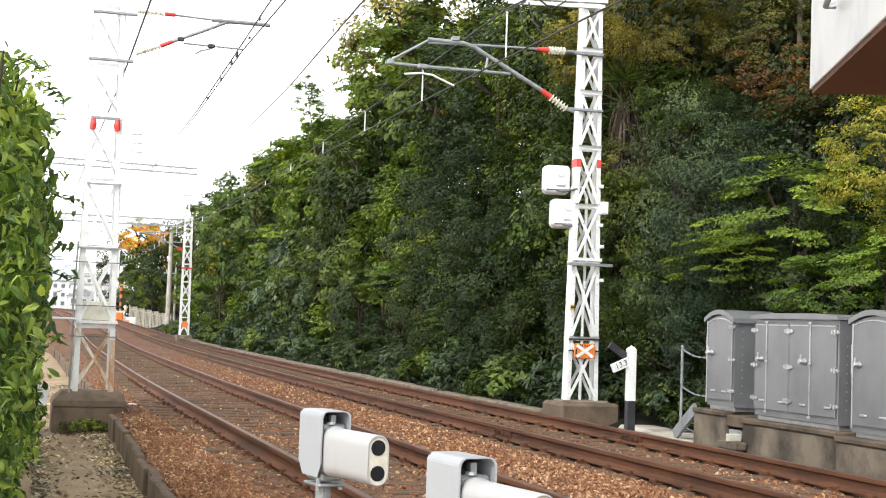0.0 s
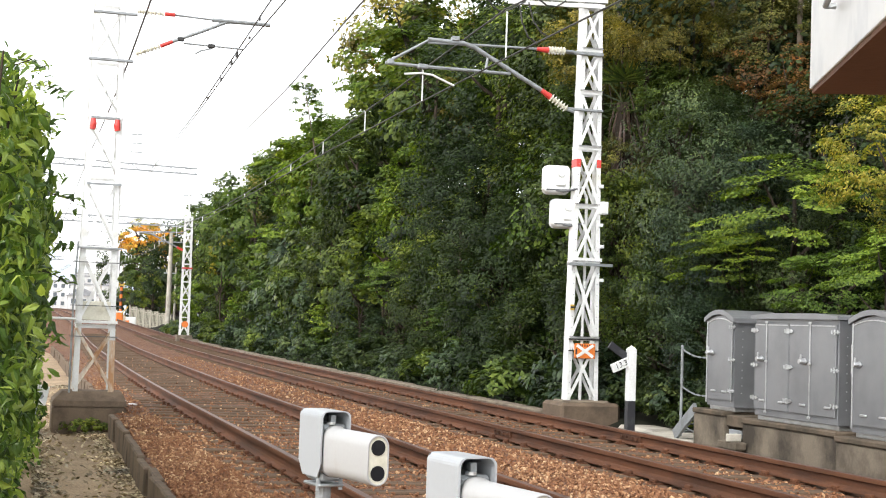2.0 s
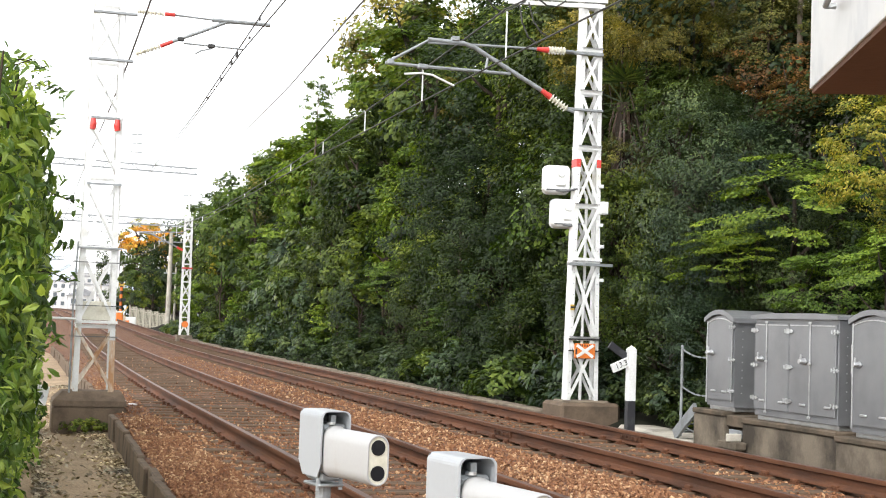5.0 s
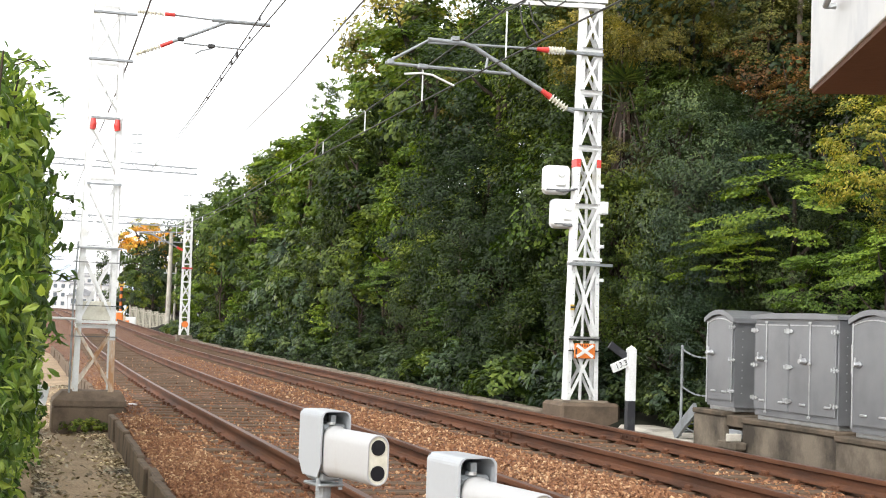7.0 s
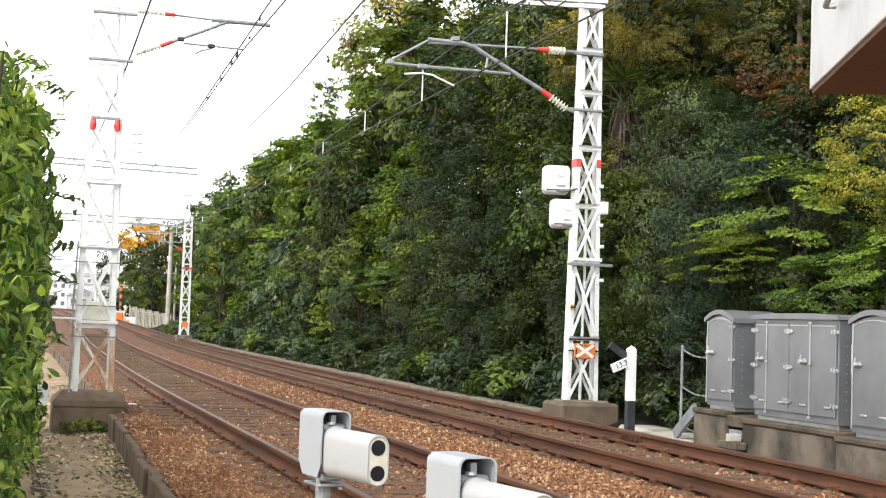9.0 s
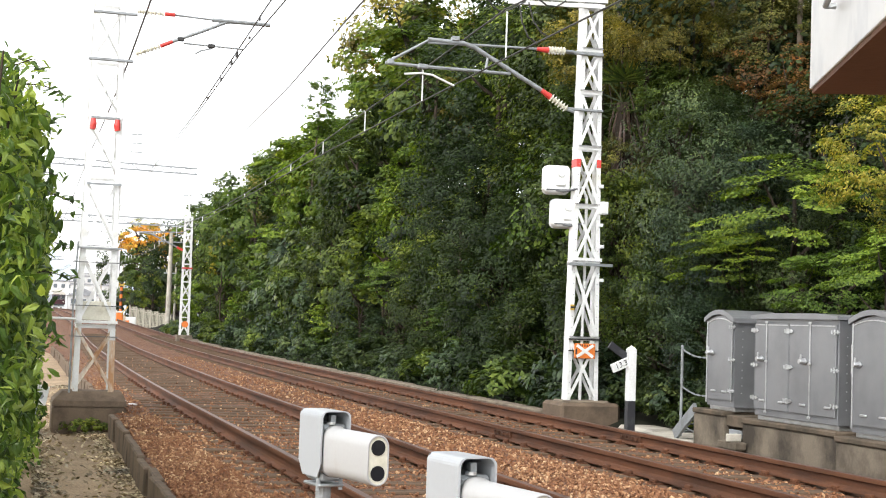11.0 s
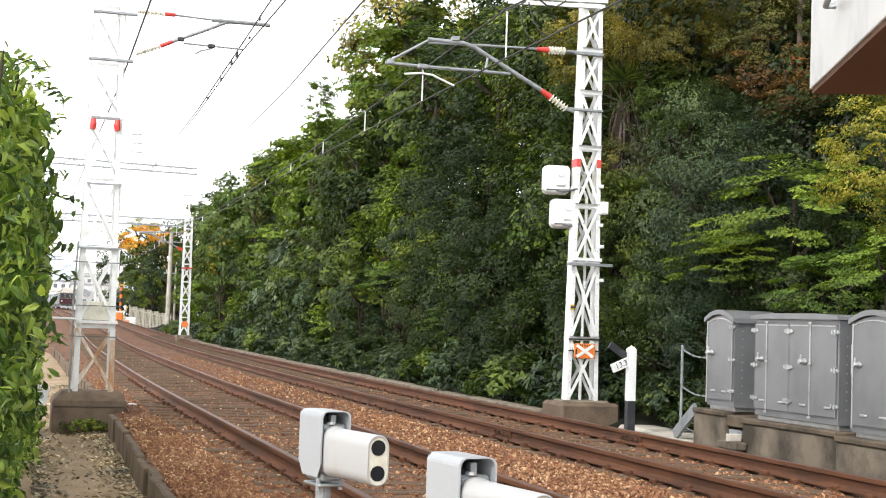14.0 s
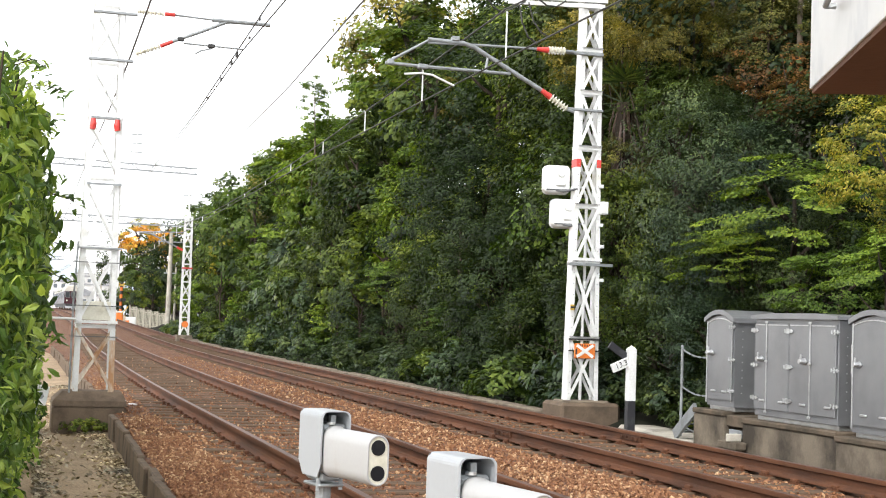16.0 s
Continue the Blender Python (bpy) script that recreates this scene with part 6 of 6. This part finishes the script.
for k in range(7):
    y = 78 + 4.4 * k
    o = tagged(part("shrub", shrub_meshes[1 + k % 2], None), "low leafy shrub at the foot of the slope", "shrub", "shrubs by the line")
    o.matrix_basis = Matrix.LocRotScale((9.9 + bend(y) + 0.3 * (k % 3), y, 0.15), Euler((0, 0, k)), (1.6, 1.6, 1.3))


for k in range(9):
    o = tagged(part("shrub", shrub_meshes[0 if k % 3 else 3], None), "dark undergrowth below the far trees", "shrub", "shrubs by the line")
    o.matrix_basis = Matrix.LocRotScale((11.0 + 1.15 * k, 168 + 2.0 * (k % 3), 1.4), Euler((0, 0, k)), (3.6, 3.6, 4.6))


for k in range(6):
    o = tagged(part("grass_tuft", shrub_meshes[2], None), "light green roadside tuft beside the far track", "grass", "tufts by the line", "stuff")
    o.matrix_basis = Matrix.LocRotScale((8.95 + 0.25 * k, 84 + 3.5 * k, 0.12), Euler((0, 0, 2 * k)), (1.0, 1.4, 0.7))


def house(x, y, w, d, h_, seed):
    rg = random.Random(seed)
    t = thing("house", pose(x, y, -0.6), "pale distant house with a grey roof", "house", "distant town")
    part("wall", Build().box((-w / 2, -d / 2, 0), (w / 2, d / 2, h_)), M_TOWN, t)
    if h_ < 9:
        part("roof", Build().prism([(-w / 2 - 0.5, 0), (w / 2 + 0.5, 0), (0, 1.9)], Matrix.Translation((0, d / 2 + 0.4, h_)) @ Matrix(((1, 0, 0, 0), (0, 0, -1, 0), (0, 1, 0, 0), (0, 0, 0, 1))), d + 0.8), M_ROOF, t)
    else:
        part("roof", Build().box((-w / 2 - 0.2, -d / 2 - 0.2, h_), (w / 2 + 0.2, d / 2 + 0.2, h_ + 0.5)), M_ROOF, t)
    wm = Build().box((-0.6, -0.06, 0), (0.6, 0.06, 1.3)).mesh("window", M_WINDOW)
    for fl in range(int(h_ // 3)):
        for k in range(int(w // 2.6)):
            o = part("window", wm, None, t)
            o.matrix_basis = pose(-w / 2 + 1.3 + 2.6 * k, -d / 2 - 0.02, 0.9 + 3 * fl)
    return t


for k, (x, y, w, d, h_) in enumerate(((20, 430, 12, 10, 9.5), (13, 520, 16, 12, 12), (25, 560, 14, 12, 15), (2, 480, 10, 8, 6), (31, 640, 16, 12, 18), (16, 390, 8, 8, 6), (5, 600, 18, 12, 12))):
    house(x, y, w, d, h_, k)
for k, (y, x) in enumerate(((205, 13.6), (240, 12.5), (170, -4), (215, -3.5), (265, -2))):
    utility_pole(x, y, 9.5, 0.2)

ridge = Build()
n = 60
ridge.v = [p for k in range(n + 1) for p in ((-700 + 1500 * k / n, 2300, -5), (-700 + 1500 * k / n, 2300, 85 + 28 * math.sin(k * 0.31) + 14 * math.sin(k * 0.9 + 1)), (-700 + 1500 * k / n, 2500, -5))]
ridge.f = [(3 * k + a, 3 * k + 3 + a, 3 * k + 4 + a, 3 * k + 1 + a) for k in range(n) for a in (0, 1)]
tagged(part("backdrop", ridge, M_FARHILL), "pale blue hazy hill range far away", "hills", kind="structure")

# ---- things in the hedge and on the path
tagsign = thing("marker_plate", pose(0.26, 17.0, 0.25, 0, 12, 10), "small white plate half hidden in the hedge", "plate")
part("plate", Build().box((-0.09, -0.01, -0.12), (0.1, 0.01, 0.1), bev=0.01), M_WHITE, tagsign)
part("mark", Build().tube([(0.02, -0.016, -0.02), (0.02, -0.01, -0.02)], 0.035, 10), M_GALV, tagsign)
part("stake", Build().box((-0.02, 0.01, -0.85), (0.02, 0.04, 0.0)), M_GALV, tagsign)
for x, y in ((1.62, 23.2), (1.72, 22.4)):
    o = tagged(part("paper_scrap", Build().box((-0.06, -0.04, 0), (0.06, 0.04, 0.02), bev=0.008), M_WHITE), "small white scrap lying on the ballast", "scrap")
    o.matrix_basis = pose(x, y, -0.19, 4, 3, 20)
weed = crown(301, (0.28, 0.22, 0.18), 16, 26, 0.06, L_GREEN, flat=0.8, slim=0.5, low=-0.1)
for x, y, k in ((0.86, 20.86, 0.9), (1.02, 20.84, 1.0), (1.2, 20.86, 0.6)):
    o = tagged(part("weed", weed, None), "green weed growing at the foot of the concrete block", "weed", "weeds", "stuff")
    o.matrix_basis = Matrix.LocRotScale((x, y, PATH_Z + 0.05), None, (k, k, k))


def litter():
    rg = np.random.default_rng(6)
    n = 11000
    y = rg.uniform(10.5, 34, n)
    u = rg.random(n)
    x = np.where(u < 0.56, 1.2 - rg.exponential(0.1, n), np.where(u < 0.96, 0.2 + rg.exponential(0.1, n), rg.uniform(0.2, 1.2, n)))
    keep = (x > 0.0) & (x < 1.23)
    p = np.stack([x, y, np.full(n, PATH_Z + 0.012) + rg.uniform(-0.01, 0.012, n)], 1)[keep]
    nr = np.stack([rg.normal(0, 0.35, len(p)), rg.normal(0, 0.35, len(p)), np.ones(len(p))], 1)
    mat = leafy("dry_leaves", (0.15, 0.11, 0.085), (0.33, 0.26, 0.2), (0.6, 0.52, 0.43), 0.1, 0.8, False)
    tagged(part("leaf_litter", leaf_mesh("leaf_litter", p, nr, rg.uniform(0.035, 0.085, len(p)), mat, 8, 0.6, 0.2), None), "dry brown leaves strewn along the path", "leaves", kind="stuff")


litter()


# ---- the train
def train_car(front):
    t = thing("train_car", Matrix(), "dark maroon railway carriage with a cream roof", "train car", "train")
    L, w = 18.4, 1.36
    prof = [(-w, 0.95), (w, 0.95), (w, 2.95), (w - 0.08, 3.25), (0.9, 3.55), (0, 3.68), (-0.9, 3.55), (-w + 0.08, 3.25), (-w, 2.95)]
    m = Matrix(((1, 0, 0, 0), (0, 0, 1, 0), (0, 1, 0, 0), (0, 0, 0, 1)))
    part("body", Build().prism([q for q in prof if q[1] < 3.0], m, L), M_BRICKRED, t)
    part("roof", Build().prism([(w, 2.955), (w - 0.08, 3.25), (0.9, 3.55), (0, 3.68), (-0.9, 3.55), (-w + 0.08, 3.25), (-w, 2.955)], m, L), M_CREAM, t, "cream roof")
    part("underframe", Build().box((-1.1, 0.5, 0.35), (1.1, L - 0.5, 0.95)), M_BLACK, t)
    for y in (2.6, L - 2.6):
        g = part("bogie", Build().box((-1.0, y - 1.3, 0.3), (1.0, y + 1.3, 0.62), bev=0.05), M_BLACK, t)
        for e in (-1.0, 1.0):
            for s in (-1, 1):
                part("wheel", Build().tube([(s * 0.65, y + e, 0.43), (s * 0.78, y + e, 0.43)], 0.43, 16), M_RAIL, g)
    for s in (-1, 1):
        for k in range(7):
            y = 1.6 + 2.3 * k
            part("side_window", Build().box((s * w - 0.012, y, 1.85), (s * w + 0.012, y + 1.5, 2.75)), M_GLASS, t)
    part("cooler", Build().box((-0.8, 5, 3.6), (0.8, 8.5, 3.95), bev=0.1), M_CREAM, t)
    part("cooler", Build().box((-0.8, 11, 3.6), (0.8, 14.5, 3.95), bev=0.1), M_CREAM, t)
    if front:
        for x in (-0.88, 0.0, 0.88):
            part("front_window", Build().box((x - 0.33, -0.025, 1.95), (x + 0.33, 0.0, 2.8), bev=0.01), M_GLASS, t)
            part("window_frame", Build().box((x - 0.36, -0.014, 1.92), (x + 0.36, -0.004, 2.83)), M_GALV, t)
        for x in (-0.95, 0.95):
            part("headlight", Build().tube([(x, -0.04, 1.45), (x, 0.0, 1.45)], 0.12, 12), M_PORCELAIN, t)
        part("skirt", Build().box((-1.2, -0.02, 0.25), (1.2, 0.1, 0.6)), M_SENSOR, t, "grey front skirt")
        part("buffer_beam", Build().box((-1.3, -0.06, 0.8), (1.3, 0.0, 0.95)), M_BLACK, t)
        part("coupler", Build().box((-0.15, -0.4, 0.55), (0.15, 0.0, 0.8), bev=0.03), M_BLACK, t)
    return t


cars = [train_car(k == 0) for k in range(4)]

# ---- a thin tree top above the wood that sways in the wind
sway_tree = thing("tree", pose(10.8, 55.4, 7.75), "slender light-green tree top swaying above the wood", "tree")
part("trunk", Build().tube([(0.3, 0.6, -3.0), (0.02, 0, 0), (0.0, 0, 2.2)], [0.06, 0.04, 0.015], 7), M_PALE_BARK, sway_tree)
part("crown", crown(401, (0.6, 0.6, 1.25), 60, 46, 0.15, L_LIME, flat=0.5, slim=0.35, low=-1, hang=0.4), None, sway_tree).matrix_basis = pose(0, 0, 1.75)

# loose sprigs at the hedge's edge that the wind stirs
SPRIGS = ((-0.044, 2.97, 0.8), (0.08, 2.798, 0.9), (0.064, 2.574, 0.8), (0.09, 2.192, 0.9), (0.195, 2.017, 1.0), (0.171, 1.693, 0.9), (0.163, 1.471, 1.0), (0.164, 1.031, 0.7))
rg_ = np.random.default_rng(12)
sprigs = []
for x, z, k in SPRIGS:
    sprig = thing("sprig", pose(x, 10.6, z), "loose sprig with pointed leaves sticking out of the hedge", "sprig", "sprigs in the hedge")
    n = 15
    sp = np.stack([np.linspace(-0.05, 0.2 * k, n), rg_.normal(0, 0.03, n), -0.07 * np.linspace(0, 1, n) ** 2 + rg_.normal(0, 0.03, n)], 1)
    part("leaves", leaf_mesh("leaves", sp, np.stack([rg_.normal(0, 0.4, n), rg_.normal(-0.6, 0.3, n), np.ones(n)], 1), rg_.uniform(0.07, 0.13, n), L_HEDGE, 5 + len(sprigs), 0.36, 0.4, 0.5, True), None, sprig)
    part("stem", Build().tube([(-0.35, 0, -0.05), (0, 0, 0), (0.2 * k, 0, -0.06)], [0.006, 0.004, 0.002], 5), M_BARK, sprig)
    sprigs.append(sprig)


def motions():
    """The train comes round towards the camera; the wind moves a tree top and the sprigs."""
    speed, last = 16.5, 235.0
    for k, car in enumerate(cars):
        rows = []
        for i in range(17):
            y = last + speed * (16 - i) + 18.9 * k
            a = math.degrees(math.atan2(bend(y + 18.4) - bend(y), 18.4))
            e = math.degrees(math.atan2(rise(y + 18.4) - rise(y), 18.4))
            rows.append((float(i), pose(FAR_TRACK + bend(y), y, rise(y), e, 0, -a)))
        walk(car, rows)
    lean = ((0.0, -4), (1.5, -5), (3.5, -5), (4.8, 0), (6.5, 4), (7.5, 5), (9.0, 4), (10.2, 1), (11.5, 3), (13.0, 2), (14.5, 2), (15.2, 0), (16.0, -1))
    walk(sway_tree, [(t, pose(10.8, 55.4, 7.75, 0, d * 2.2, 0)) for t, d in lean])
    for i, (x, z, _) in enumerate(SPRIGS):
        walk(sprigs[i], [(0.5 * k, pose(x, 10.6, z, 2 * math.sin(k * 1.1 + i), 5 * math.sin(k * 0.9 + 1.7 * i) + 2 * math.sin(k * 2.3 + i), 3 * math.sin(k * 0.7 + i))) for k in range(33)])


motions()
